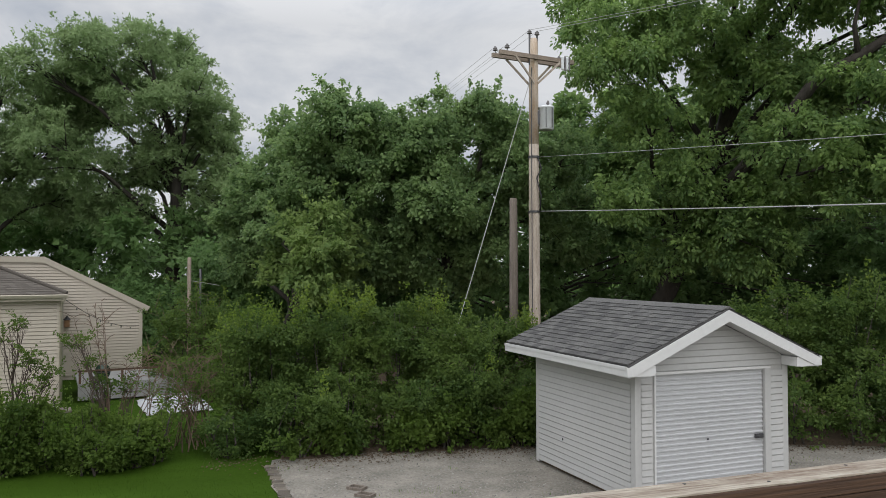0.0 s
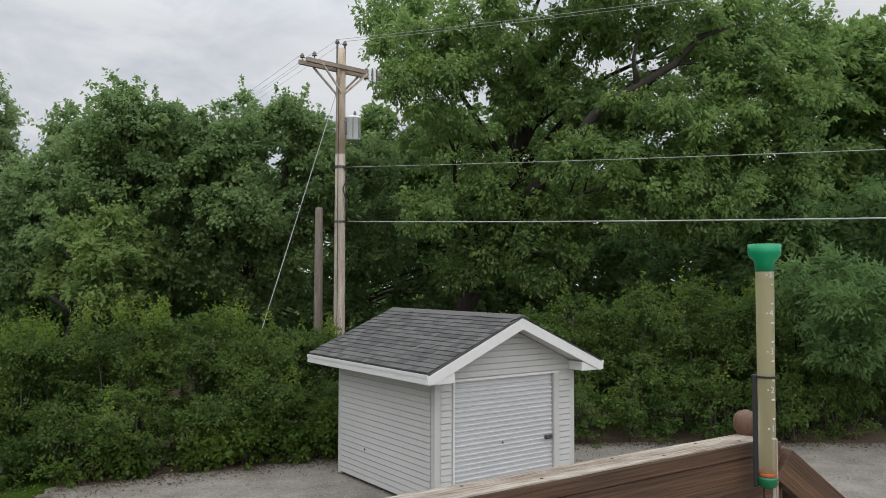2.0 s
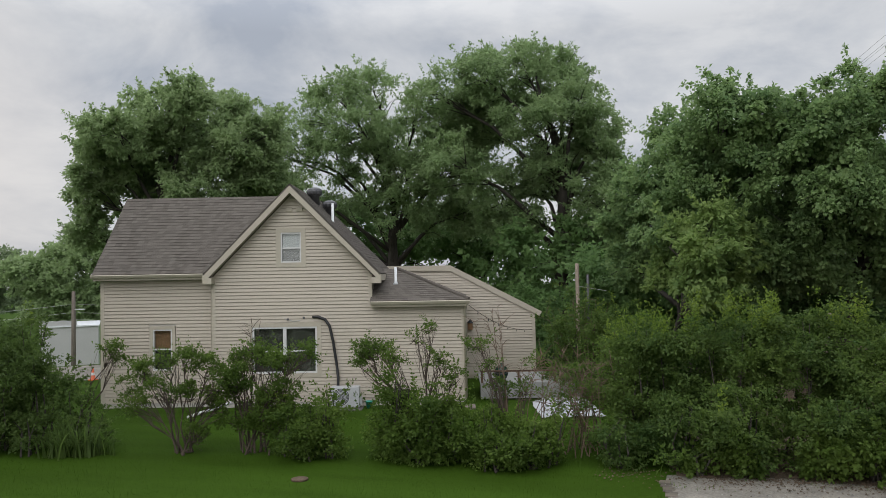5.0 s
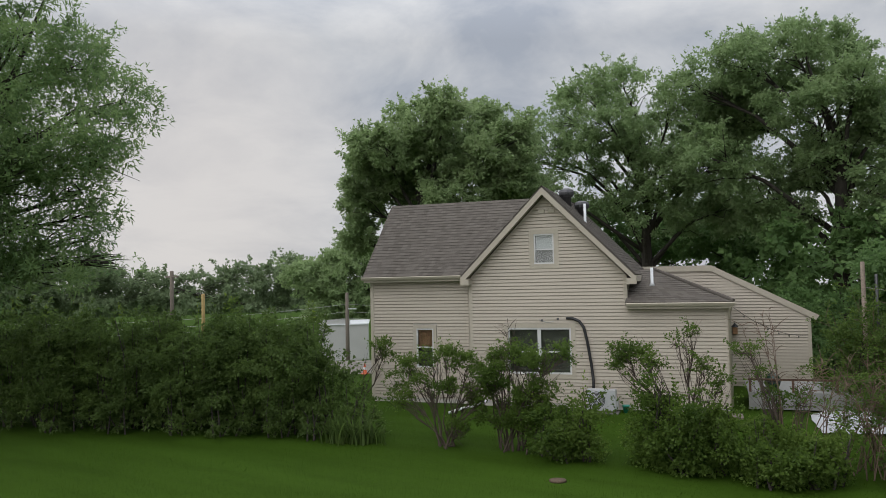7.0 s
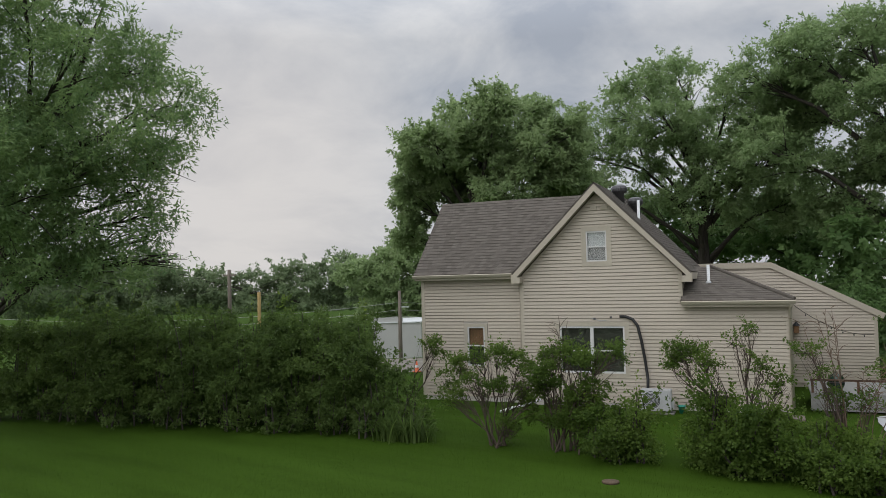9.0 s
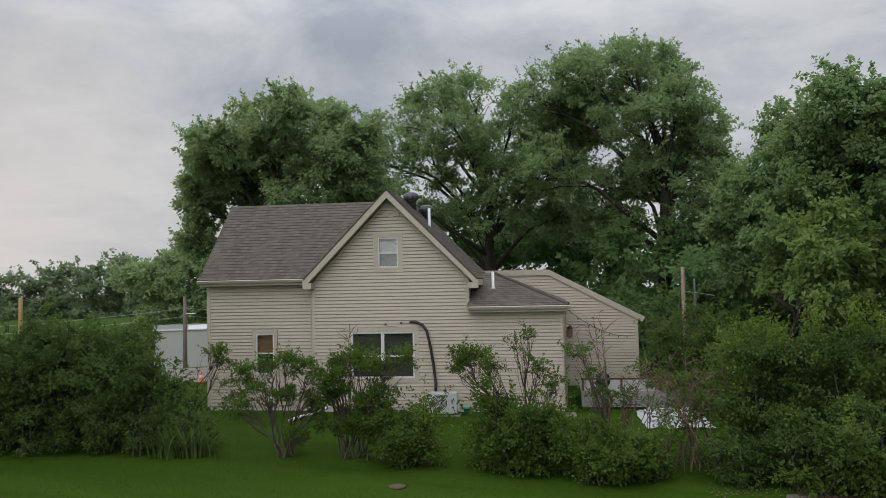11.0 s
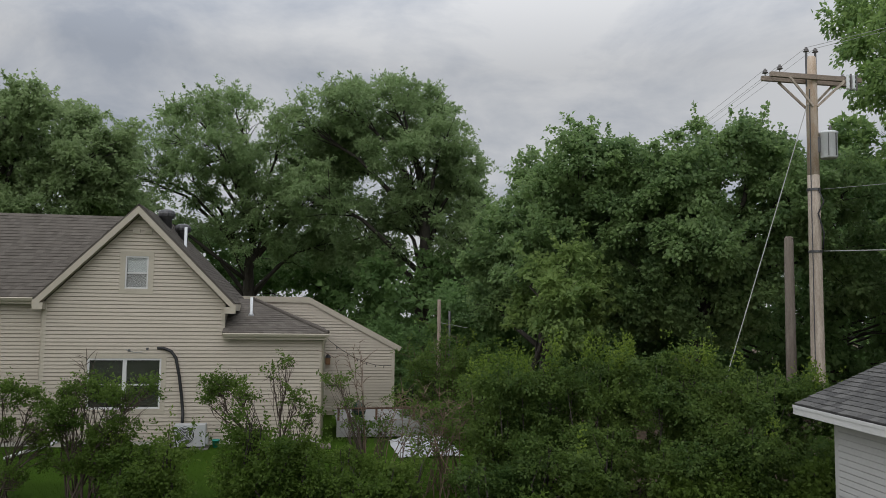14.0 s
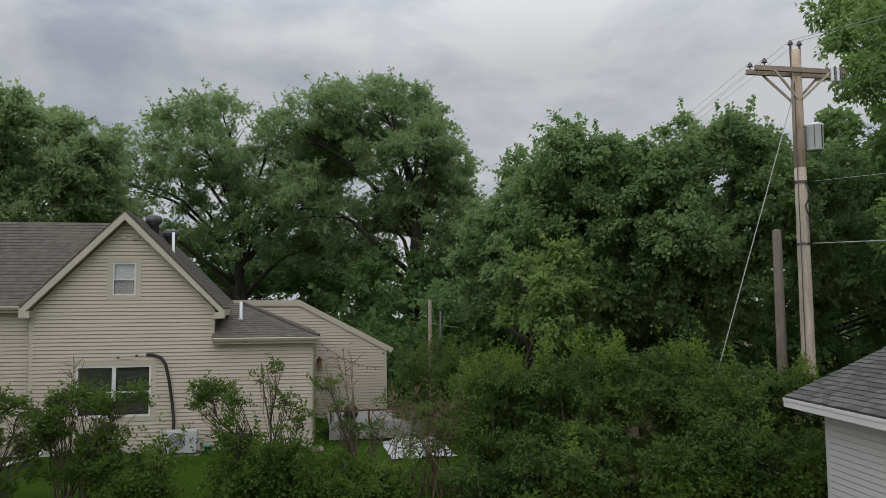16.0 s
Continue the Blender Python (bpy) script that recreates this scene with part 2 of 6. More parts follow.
def np_mesh(name, verts, quads, mat):
    """A mesh from arrays of corners and four-sided faces."""
    me = bpy.data.meshes.new(name)
    verts, quads = np.asarray(verts, np.float32), np.asarray(quads, np.int32)
    me.vertices.add(len(verts))
    me.vertices.foreach_set("co", verts.ravel())
    me.loops.add(quads.size)
    me.loops.foreach_set("vertex_index", quads.ravel())
    me.polygons.add(len(quads))
    me.polygons.foreach_set("loop_start", np.arange(0, quads.size, quads.shape[1], dtype=np.int32))
    me.update(calc_edges=True)
    me.materials.append(mat)
    return me


def box(bm, x0, x1, y0, y1, z0, z1, bevel=0.0, m=None):
    r = bmesh.ops.create_cube(bm, size=1.0, matrix=Matrix.Translation(((x0 + x1) / 2, (y0 + y1) / 2, (z0 + z1) / 2)) @ Matrix.Diagonal((x1 - x0, y1 - y0, z1 - z0, 1)))
    vs = r["verts"]
    if m:
        bmesh.ops.transform(bm, matrix=m, verts=vs)
    if bevel:
        es = list({e for v in vs for e in v.link_edges})
        bmesh.ops.bevel(bm, geom=es, offset=bevel, segments=2, affect="EDGES", profile=0.6)
    return vs


def boxed(x0, x1, y0, y1, z0, z1, bevel=0.0):
    bm = bmesh.new()
    box(bm, x0, x1, y0, y1, z0, z1, bevel)
    return bm


def beam(bm, a, b, w, h, up=(0, 0, 1)):
    """A straight timber from a to b, w wide and h high."""
    a, b = Vector(a), Vector(b)
    d = b - a
    x = d.normalized()
    y = Vector(up).cross(x).normalized()
    z = x.cross(y)
    m = Matrix((x, y, z)).transposed().to_4x4()
    m.translation = (a + b) / 2
    box(bm, -d.length / 2, d.length / 2, -w / 2, w / 2, -h / 2, h / 2, 0, m)
    return bm


def lathe(profile, seg=20, centre=(0, 0, 0)):
    """A turned body from (radius, height) pairs."""
    bm = bmesh.new()
    rings = []
    for r, z in profile:
        rings.append([bm.verts.new((centre[0] + r * math.cos(2 * math.pi * k / seg), centre[1] + r * math.sin(2 * math.pi * k / seg), centre[2] + z)) for k in range(seg)])
    for p, q in zip(rings, rings[1:]):
        for k in range(seg):
            bm.faces.new((p[k], p[(k + 1) % seg], q[(k + 1) % seg], q[k]))
    bm.faces.new(rings[0][::-1])
    bm.faces.new(rings[-1])
    return bm


def tube(bm, pts, radii, seg=8):
    """A tapering round bar along points."""
    pts = [Vector(p) for p in pts]
    if not hasattr(radii, "__len__"):
        radii = [radii] * len(pts)
    rings, side = [], None
    for i, p in enumerate(pts):
        d = (pts[min(i + 1, len(pts) - 1)] - pts[max(i - 1, 0)]).normalized()
        side = (side or Vector((0.31, 0.87, 0.37))).cross(d).cross(d) * -1
        side = side.normalized() if side.length > 1e-4 else d.orthogonal().normalized()
        up = d.cross(side)
        rings.append([bm.verts.new(p + radii[i] * (math.cos(2 * math.pi * k / seg) * side + math.sin(2 * math.pi * k / seg) * up)) for k in range(seg)])
    for a, b in zip(rings, rings[1:]):
        for k in range(seg):
            bm.faces.new((a[k], a[(k + 1) % seg], b[(k + 1) % seg], b[k]))
    bm.faces.new(rings[0][::-1])
    bm.faces.new(rings[-1])
    return bm


def sag(a, b, drop, n=16):
    a, b = Vector(a), Vector(b)
    return [a.lerp(b, i / n) - Vector((0, 0, drop * 4 * (i / n) * (1 - i / n))) for i in range(n + 1)]


def prism(bm, poly, v0, v1):
    """An outline of (u, z) corners, thick from v0 to v1."""
    f = [bm.verts.new((u, v0, z)) for u, z in poly]
    g = [bm.verts.new((u, v1, z)) for u, z in poly]
    bm.faces.new(f)
    bm.faces.new(g[::-1])
    n = len(poly)
    for k in range(n):
        bm.faces.new((f[k], g[k], g[(k + 1) % n], f[(k + 1) % n]))
    return bm


def slab(bm, a, b, c, d, thick):
    """A flat sheet with four corners on top, thick downwards along its normal."""
    a, b, c, d = (Vector(p) for p in (a, b, c, d))
    nrm = (b - a).cross(d - a).normalized()
    if nrm.z < 0:
        nrm = -nrm
    top = [bm.verts.new(p) for p in (a, b, c, d)]
    low = [bm.verts.new(p - nrm * thick) for p in (a, b, c, d)]
    bm.faces.new(top)
    bm.faces.new(low[::-1])
    for k in range(4):
        bm.faces.new((top[k], low[k], low[(k + 1) % 4], top[(k + 1) % 4]))
    return bm


# ---- foliage ----
RNG = np.random.default_rng(11)


def unit(v):
    return v / np.maximum(np.linalg.norm(v, axis=1, keepdims=True), 1e-6)


def leaf_mesh(name, base, tip, size, width, mat, plain=False, face=None):
    """One kite-shaped folded blade at each base, pointing along tip, turned towards face or upwards."""
    n = len(base)
    s = size * RNG.uniform(0.6, 1.3, (n, 1))
    if face is None:
        face = np.array([0, 0, 1.0])
    side = unit(np.cross(tip, RNG.normal(size=(n, 3)) * 0.6 + face))
    if plain:  # far crowns: a plain pointed blade
        v = np.stack([base - side * s * width, base + side * s * width, base + tip * s], 1)
        return np_mesh(name, v.reshape(-1, 3), np.arange(3 * n).reshape(n, 3), mat)
    up = np.cross(side, tip)
    mid = base + tip * s * 0.42 + up * s * 0.06
    v = np.empty((n, 4, 3))
    v[:, 0], v[:, 1], v[:, 2], v[:, 3] = base, mid + side * s * width, base + tip * s - up * s * 0.14, mid - side * s * width
    return np_mesh(name, v.reshape(-1, 3), np.arange(4 * n).reshape(n, 4), mat)


def lobe_points(lobes, n, clump, per=36, shell=0.5, droop=0.25, low=0.1, sprig=0.18, subs=40):
    """A crown made of rounded masses (x, y, z, radius, half height): boughs round each mass, tilted fans of leaves on each bough,
    and some shoots that stand out beyond them. Returns leaf bases, tips, faces and the fans' centres."""
    lb = np.array(lobes, float)
    ax = np.stack([lb[:, 3], lb[:, 3], lb[:, 4]], 1)
    # boughs
    bl = np.repeat(np.arange(len(lb)), subs)
    bd = unit(RNG.normal(size=(len(bl), 3)) + np.array([0, 0, 0.15]))
    bc = lb[bl, :3] + bd * ax[bl] * RNG.uniform(0.35, 0.92, (len(bl), 1))
    br = np.minimum(lb[bl, 3], lb[bl, 4]) * RNG.uniform(0.18, 0.38, len(bl))
    w = (br * lb[bl, 3] ** 0.5) ** 1.8
    m = max(1, n // per)
    k = RNG.choice(len(bl), m, p=w / w.sum())
    d = unit(RNG.normal(size=(m, 3)) + bd[k] * 0.7)
    c = bc[k] + d * np.array([1.1, 1.1, 0.62]) * (br[k] * RNG.uniform(0, 1, m) ** shell)[:, None]
    r = clump * RNG.uniform(0.55, 1.35, (m, 1))
    # fan frame: face between straight up and outwards
    nrm = unit(np.array([0, 0, 0.75]) + d * np.array([0.8, 0.8, 0.3]) + RNG.normal(size=(m, 3)) * 0.35)
    ta = unit(np.cross(nrm, RNG.normal(size=(m, 3))))
    tb = np.cross(nrm, ta)

    def each(a):
        return np.repeat(a, per, 0)

    ang = RNG.uniform(0, 2 * math.pi, (m * per, 1))
    rad = RNG.uniform(0, 1, (m * per, 1)) ** 0.6
    flat = each(ta) * np.cos(ang) + each(tb) * np.sin(ang)
    p = each(c) + flat * rad * each(r) + each(nrm) * RNG.normal(size=(m * per, 1)) * each(r) * 0.22
    tip = flat + each(d) * 0.35 + RNG.normal(size=p.shape) * 0.45
    # shoots
    sh = each(RNG.uniform(0, 1, (m, 1)) < sprig)
    axis = each(unit(d * np.array([1, 1, 0.5]) + np.array([0, 0, 0.55]) + RNG.normal(size=(m, 3)) * 0.3))
    q = each(c) + axis * RNG.uniform(0, 1, (m * per, 1)) * each(r) * 2.1 + RNG.normal(size=p.shape) * each(r) * 0.13
    p = np.where(sh, q, p)
    tip = unit(np.where(sh, axis * 0.6 + RNG.normal(size=p.shape) * 0.7, tip) - np.array([0, 0, droop]))
    p[:, 2] = np.maximum(p[:, 2], low + RNG.uniform(0, 0.12, m * per))
    return p, tip, each(nrm), c


def limbs(bm, foot, lobes, r, fork, bare=6):
    """A tapered trunk with a limb bent out to every mass of the crown, and twigs on it."""
    foot = Vector(foot)
    lb = sorted(lobes, key=lambda q: q[2])
    top = Vector((sum(q[0] for q in lb) / len(lb), sum(q[1] for q in lb) / len(lb), lb[-1][2] - 0.2 * lb[-1][4]))
    axis = [foot.lerp(top, t) + Vector((RNG.normal() * 0.25 * t * 2, RNG.normal() * 0.25 * t * 2, 0)) for t in (0, 0.12, 0.25, 0.4, 0.55, 0.7, 0.85, 1)]
    tube(bm, axis, [r * k for k in (1.25, 1.0, 0.9, 0.75, 0.55, 0.38, 0.24, 0.1)], 9)
    for q in lb:
        end = Vector(q[:3])
        t = min(0.85, max(fork, ((end.z - foot.z) / max(0.1, top.z - foot.z)) * 0.62))
        k = min(6, int(t * 7))
        start = axis[k].lerp(axis[k + 1], t * 7 - k)
        bend = start.lerp(end, 0.5) + Vector((RNG.normal() * 0.3, RNG.normal() * 0.3, 0.12 * (end - start).length))
        rr = r * 0.42 * (1 - 0.5 * t)
        tube(bm, [start, start.lerp(bend, 0.55), bend, bend.lerp(end, 0.6), end], [rr, rr * 0.85, rr * 0.6, rr * 0.4, rr * 0.2], 6)
        for _ in range(bare):
            a = bend.lerp(end, RNG.uniform(0.1, 1.0))
            b = end + Vector(np.clip(RNG.normal(size=3), -1.2, 1.2) * np.array([q[3], q[3], q[4]])) * 0.55
            tube(bm, [a, a.lerp(b, 0.5) + Vector((0, 0, 0.1 * q[3])), b], [rr * 0.28, rr * 0.18, rr * 0.06], 4)


def tree(name, foot, lobes, n, leaf, clump, mat, label, r=0.3, fork=0.3, width=0.40, per=36, shell=0.5, droop=0.25, bare=5, category="tree", group="", plain=True, sprig=0.18):
    t = empty(name, pose(0, 0, 0), label, category, group)
    bm = bmesh.new()
    limbs(bm, foot, lobes, r, fork, bare)
    part("trunk", bm, M["bark"], t, "grey-brown bark", True)
    p, tip, face, _ = lobe_points(lobes, n, clump, per, shell, droop, sprig=sprig)
    link("crown", leaf_mesh("crown", p, tip, leaf, width, mat, plain, face), t)
    return t


# ---- ground ----
def sheet(name, outline, z, mat, label, category, thick=0.0):
    bm = bmesh.new()
    ragged = []
    for (x0, y0), (x1, y1) in zip(outline, outline[1:] + outline[:1]):
        n = max(1, int(math.hypot(x1 - x0, y1 - y0) / 0.22)) if max(abs(y0), abs(y1)) < 25 else 1
        for k in range(n):
            x, y = x0 + (x1 - x0) * k / n, y0 + (y1 - y0) * k / n
            ragged.append((x + 0.22 * noise.noise(Vector((x * 0.9, y * 0.9, 1.0))) + 0.10 * noise.noise(Vector((x * 4, y * 4, 2.0))), y + 0.22 * noise.noise(Vector((x * 0.9, y * 0.9, 5.0))) + 0.10 * noise.noise(Vector((x * 4, y * 4, 7.0)))))
    f = bm.faces.new([bm.verts.new((x, y, z)) for x, y in ragged])
    bmesh.ops.triangulate(bm, faces=[f])
    return tagged(part(name, bm, mat, None, label), "", category, "", "structure")


def fall(x, y):
    """The land drops away to the street beyond the house."""
    return -min(7.0, 0.2 * max(0.0, -0.75 * x + 0.66 * y - 40.0))


gx = [-900, -500, -300, -200] + [-150 + 5 * k for k in range(61)] + [200, 300, 500, 900]
gv = [(x, y, fall(x, y)) for y in gx for x in gx]
ng = len(gx)
gq = [(j * ng + i, j * ng + i + 1, (j + 1) * ng + i + 1, (j + 1) * ng + i) for j in range(ng - 1) for i in range(ng - 1)]
tagged(link("ground", np_mesh("ground", gv, gq, M["grass"]), None, "mown green lawn running to the horizon"), "", "ground", "", "structure")
GRAVEL = [(-0.35, 14.75), (0.3, 15.3), (2.2, 15.25), (4.6, 15.1), (6.5, 15.3), (9.6, 14.6), (12.5, 13.6), (16, 11.9), (22, 9), (22, -6), (-0.9, -6), (0.55, 6.0), (0.1, 11.5), (-0.05, 12.6)]
sheet("pavement", GRAVEL, 0.012, M["gravel"], "pale crushed-limestone parking area with weeds", "gravel")
sheet("ground_litter", [(-0.2, 15.6), (-0.1, 14.85), (2.3, 15.05), (4.8, 14.95), (6.6, 15.2), (9.7, 14.2), (12.4, 13.3), (16, 11.4), (25, 9), (60, 20), (60, 120), (28, 90), (0, 59), (-8, 50), (-16, 42), (-10, 36), (-1, 32), (1.0, 30), (0.2, 19)], 0.024, M["soil"], "bare brown soil and leaf litter under shrubs", "soil")


# ---- siding, windows and roofs ----
def lap_segments(z0, z1, left, right, holes):
    """The stretches of one course between the openings."""
    zm = (z0 + z1) / 2
    cuts = [(left(z0), left(z1), right(z0), right(z1))]
    for a, b, c, d in holes:
        if c - 0.02 < zm < d + 0.02:
            out = []
            for l0, l1, r0, r1 in cuts:
                if a > l0 + 0.02 and a < r0:
                    out.append((l0, l1, a, a))
                if b < r0 - 0.02 and b > l0:
                    out.append((b, b, r0, r1))
                if b <= l0 or a >= r0:
                    out.append((l0, l1, r0, r1))
            cuts = out
    return cuts


def lap_course(bm, seg, z0, z1, v, proud=0.032):
    """One clapboard: proud at its lower edge with a square butt, and a narrow groove under the board above."""
    l0, l1, r0, r1 = seg
    if r1 - l1 < 0.01 and r0 - l0 < 0.02:
        return
    r1 = max(r1, l1 + 0.005)
    zg = z1 - min(0.022, (z1 - z0) * 0.3)
    t = (zg - z0) / (z1 - z0)
    lg, rg = l0 + (l1 - l0) * t, r0 + (r1 - r0) * t
    a, b = bm.verts.new((l0, v - proud, z0)), bm.verts.new((r0, v - proud, z0))
    c, d = bm.verts.new((rg, v - proud * 0.55, zg)), bm.verts.new((lg, v - proud * 0.55, zg))
    g, h = bm.verts.new((r1, v - 0.001, z1)), bm.verts.new((l1, v - 0.001, z1))
    e, f = bm.verts.new((l0, v, z0)), bm.verts.new((r0, v, z0))
    for q in ((a, b, c, d), (d, c, g, h), (e, f, b, a)):
        bm.faces.new(q)


def siding(name, parent, mat, z0, z1, left, right, v, holes=(), course=0.1016, m=None, label=""):
    """A wall clad in lapped boards, each one a piece."""
    wall = link(name, None, parent, label)
    z = z0
    while z < z1 - 0.02:
        t = min(z + course, z1)
        for seg in lap_segments(z, t, left, right, holes):
            bm = bmesh.new()
            lap_course(bm, seg, z, t, v)
            if m:
                bm.transform(m)
            part("siding_board", bm, mat, wall)
        z += course
    return wall


def wall_core(bm, u0, u1, z0, z1, v0, v1, holes):
    """A solid wall from v0 to v1 with rectangular openings through it."""
    us = sorted({u0, u1, *(h[0] for h in holes), *(h[1] for h in holes)})
    for a, b in zip(us, us[1:]):
        zs = [z0]
        for h in sorted(holes, key=lambda k: k[2]):
            if h[0] <= a + 1e-6 and h[1] >= b - 1e-6:
                zs += [h[2], h[3]]
        zs.append(z1)
        for c, d in zip(zs[::2], zs[1::2]):
            if d > c:
                box(bm, a, b, v0, v1, c, d)


def window(parent, u0, u1, z0, z1, v, casing, sash=0.045, mullions=(), rail=None, blind=None):
    """Casing boards, white sash, panes, a meeting rail and what hangs behind the glass."""
    w = link("window", None, parent)
    bm = bmesh.new()
    c = casing
    for a, b, d, e in ((u0 - c, u1 + c, z1, z1 + c), (u0 - c, u1 + c, z0 - c, z0), (u0 - c, u0, z0, z1), (u1, u1 + c, z0, z1)):
        box(bm, a, b, v - 0.032, v + 0.01, d, e)
    part("casing", bm, M["trim_tan"], w, "tan casing boards")
    bm = bmesh.new()
    for a, b, d, e in ((u0, u1, z1 - sash, z1), (u0, u1, z0, z0 + sash), (u0, u0 + sash, z0 + sash, z1 - sash), (u1 - sash, u1, z0 + sash, z1 - sash)):
        box(bm, a, b, v - 0.020, v + 0.05, d, e)
    for k in mullions:
        box(bm, k - sash, k + sash, v - 0.019, v + 0.05, z0 + sash, z1 - sash)
    if rail:
        box(bm, u0 + sash, u1 - sash, v - 0.012, v + 0.04, rail - 0.02, rail + 0.02)
    part("window_frame", bm, M["white"], w, "white vinyl sash")
    edges = [u0 + sash, *mullions, u1 - sash]
    for a, b in zip(edges, edges[1:]):
        part("pane", boxed(a, b, v + 0.012, v + 0.018, z0 + sash, z1 - sash), M["glass"], w).visible_shadow = False
    if blind:
        part("blind", boxed(u0 + sash, u1 - sash, v + 0.07, v + 0.08, blind[0], z1 - sash), blind[1], w)
    return w


def shingle_rows(name, parent, mat, a, b, c, d, rows, tab=0.17, thick=0.018, label=""):
    """Lapped shingles on a slope: a-b is the eave, d-c the ridge. Each tab is an island."""
    a, b, c, d = (Vector(p) for p in (a, b, c, d))
    nrm = (b - a).cross(d - a).normalized()
    if nrm.z < 0:
        nrm = -nrm
    bm = bmesh.new()
    slab(bm, a, b, c, d, 0.06)
    for i in range(rows):
        t0, t1 = i / rows, (i + 1.0) / rows
        l0, r0, l1, r1 = a.lerp(d, t0), b.lerp(c, t0), a.lerp(d, t1), b.lerp(c, t1)
        n = max(2, round((r0 - l0).length / tab))
        x = -RNG.uniform(0, 1)
        while x < n:
            s, e = max(0, x) / n, min(n, x + 1 + RNG.uniform(-0.25, 0.25)) / n
            x = e * n
            if e <= s:
                x += 0.5
                continue
            h = thick * RNG.uniform(0.55, 1.0)
            p = [l0.lerp(r0, s) + nrm * h, l0.lerp(r0, e) + nrm * h, l1.lerp(r1, e) + nrm * 0.004, l1.lerp(r1, s) + nrm * 0.004]
            q = [l0.lerp(r0, s), l0.lerp(r0, e)]
            v = [bm.verts.new(k) for k in p + q]
            bm.faces.new(v[:4])
            bm.faces.new((v[4], v[5], v[1], v[0]))
    return part(name, bm, mat, parent, label)


# ---- the neighbour's house: x along its front, y to the back ----
house = empty("house", pose(-6.37, 21.79, 0, 0, 0, 16.29), "tan vinyl-sided house with brown shingled gable roofs", "house")
HOLES = [(-5.8, -3.9, 0.98, 2.34), (-4.94, -4.34, 4.23, 5.12)]
HOLE_W = [(-8.82, -8.25, 1.09, 2.31)]
SL = 2.33 / 2.38


def gab_l(z):
    return -6.93 + max(0, z - 3.88) * SL


def gab_r(z):
    return 0.41 if z < 2.93 else -2.30 - max(0, z - 3.88) * SL


siding("gable_wall", house, M["siding_tan"], 0.14, 6.24, gab_l, gab_r, 0.0, [(h[0] - 0.13, h[1] + 0.13, h[2] - 0.1, h[3] + 0.1) for h in HOLES], label="tan lapped siding")
siding("wing_wall", house, M["siding_tan"], 0.14, 3.84, lambda z: -10.32, lambda z: -6.95, 0.22, [(-8.93, -8.13, 1.0, 2.42)])
TURN_L = Matrix.Translation((-10.32, 0.22, 0)) @ Matrix.Rotation(radians(-90), 4, "Z")
siding("end_wall", house, M["siding_tan"], 0.14, 6.3, lambda z: -4.4 + max(0, z - 3.9), lambda z: 0 - max(0, z - 3.9), 0.0, m=TURN_L)
TURN_R = Matrix.Translation((0.41, 0, 0)) @ Matrix.Rotation(radians(90), 4, "Z")
siding("side_wall", house, M["siding_tan"], 0.14, 2.9, lambda z: 0.0, lambda z: 5.66, 0.0, m=TURN_R)
siding("upper_side_wall", house, M["siding_tan"], 2.9, 3.95, lambda z: 0.0, lambda z: 5.2, 0.0, m=Matrix.Translation((-2.30, 0, 0)) @ Matrix.Rotation(radians(90), 4, "Z"))
for args in ((-6.93, 0.40, 0.0, 2.9, 0.002, 0.15, HOLES[:1]), (-6.93, -2.31, 2.9, 3.88, 0.002, 0.15, []), (-5.3, -3.95, 3.88, 5.5, 0.002, 0.15, HOLES[1:]), (-10.31, -6.93, 0.0, 3.85, 0.222, 0.37, HOLE_W)):
    bm = bmesh.new()
    wall_core(bm, *args)
    part("inner_wall", bm, M["room"], house)
for x0, x1, y0, y1, z0, z1 in ((-10.31, -10.17, 0.37, 4.6, 0, 3.9), (0.26, 0.40, 0.15, 5.6, 0, 2.9), (-2.46, -2.31, 0.15, 5.2, 2.9, 3.9)):
    part("inner_wall", boxed(x0, x1, y0, y1, z0, z1), M["room"], house)
part("back_wall", boxed(-10.22, -2.4, 4.5, 4.62, 0, 3.9), M["siding_tan"], house)
part("floor", boxed(-10.12, 0.2, 0.4, 4.5, 0.02, 0.1), M["room"], house)
part("upper_floor", boxed(-10.12, -2.4, 0.4, 4.5, 2.75, 2.9), M["room"], house)
part("foundation", boxed(-10.29, 0.39, 0.225, 5.6, -0.1, 0.14), M["concrete"], house, "grey concrete foundation")
part("front_foundation", boxed(-6.91, 0.38, 0.01, 0.22, -0.1, 0.14), M["concrete"], house)
# big window: added backing in the blind's place, so its panes aren't black
window(house, -5.8, -3.9, 0.98, 2.34, 0.0, 0.13, 0.05, (-4.85,), 1.63, (1.03, M["shade"]))
window(house, -4.94, -4.34, 4.23, 5.12, 0.0, 0.14, 0.04, (), 4.66, (4.64, M["blind"]))
part("lower_backing", boxed(-4.90, -4.38, 0.075, 0.085, 4.27, 4.64), M["skirting"], house, "dim grey panel behind the lower pane")
window(house, -8.82, -8.25, 1.09, 2.31, 0.22, 0.10, 0.04, (), 1.72, (1.74, M["orange_blind"]))
# added panel: the pane's green reflection is put into its colour
part("lower_backing", boxed(-8.78, -8.29, 0.295, 0.305, 1.13, 1.74), M["shade"], house, "dark green panel added behind the pane for its reflection")

# corner boards and the band at the foot
for u, v, z in ((-6.99, -0.025, 3.86), (0.35, -0.025, 2.92), (-10.38, 0.19, 3.82)):
    part("corner_board", boxed(u, u + 0.11, v, v + 0.12, 0.12, z), M["trim_tan"], house)
part("corner_board", boxed(-2.37, -2.26, -0.025, 0.1, 3.03, 3.86), M["trim_tan"], house)

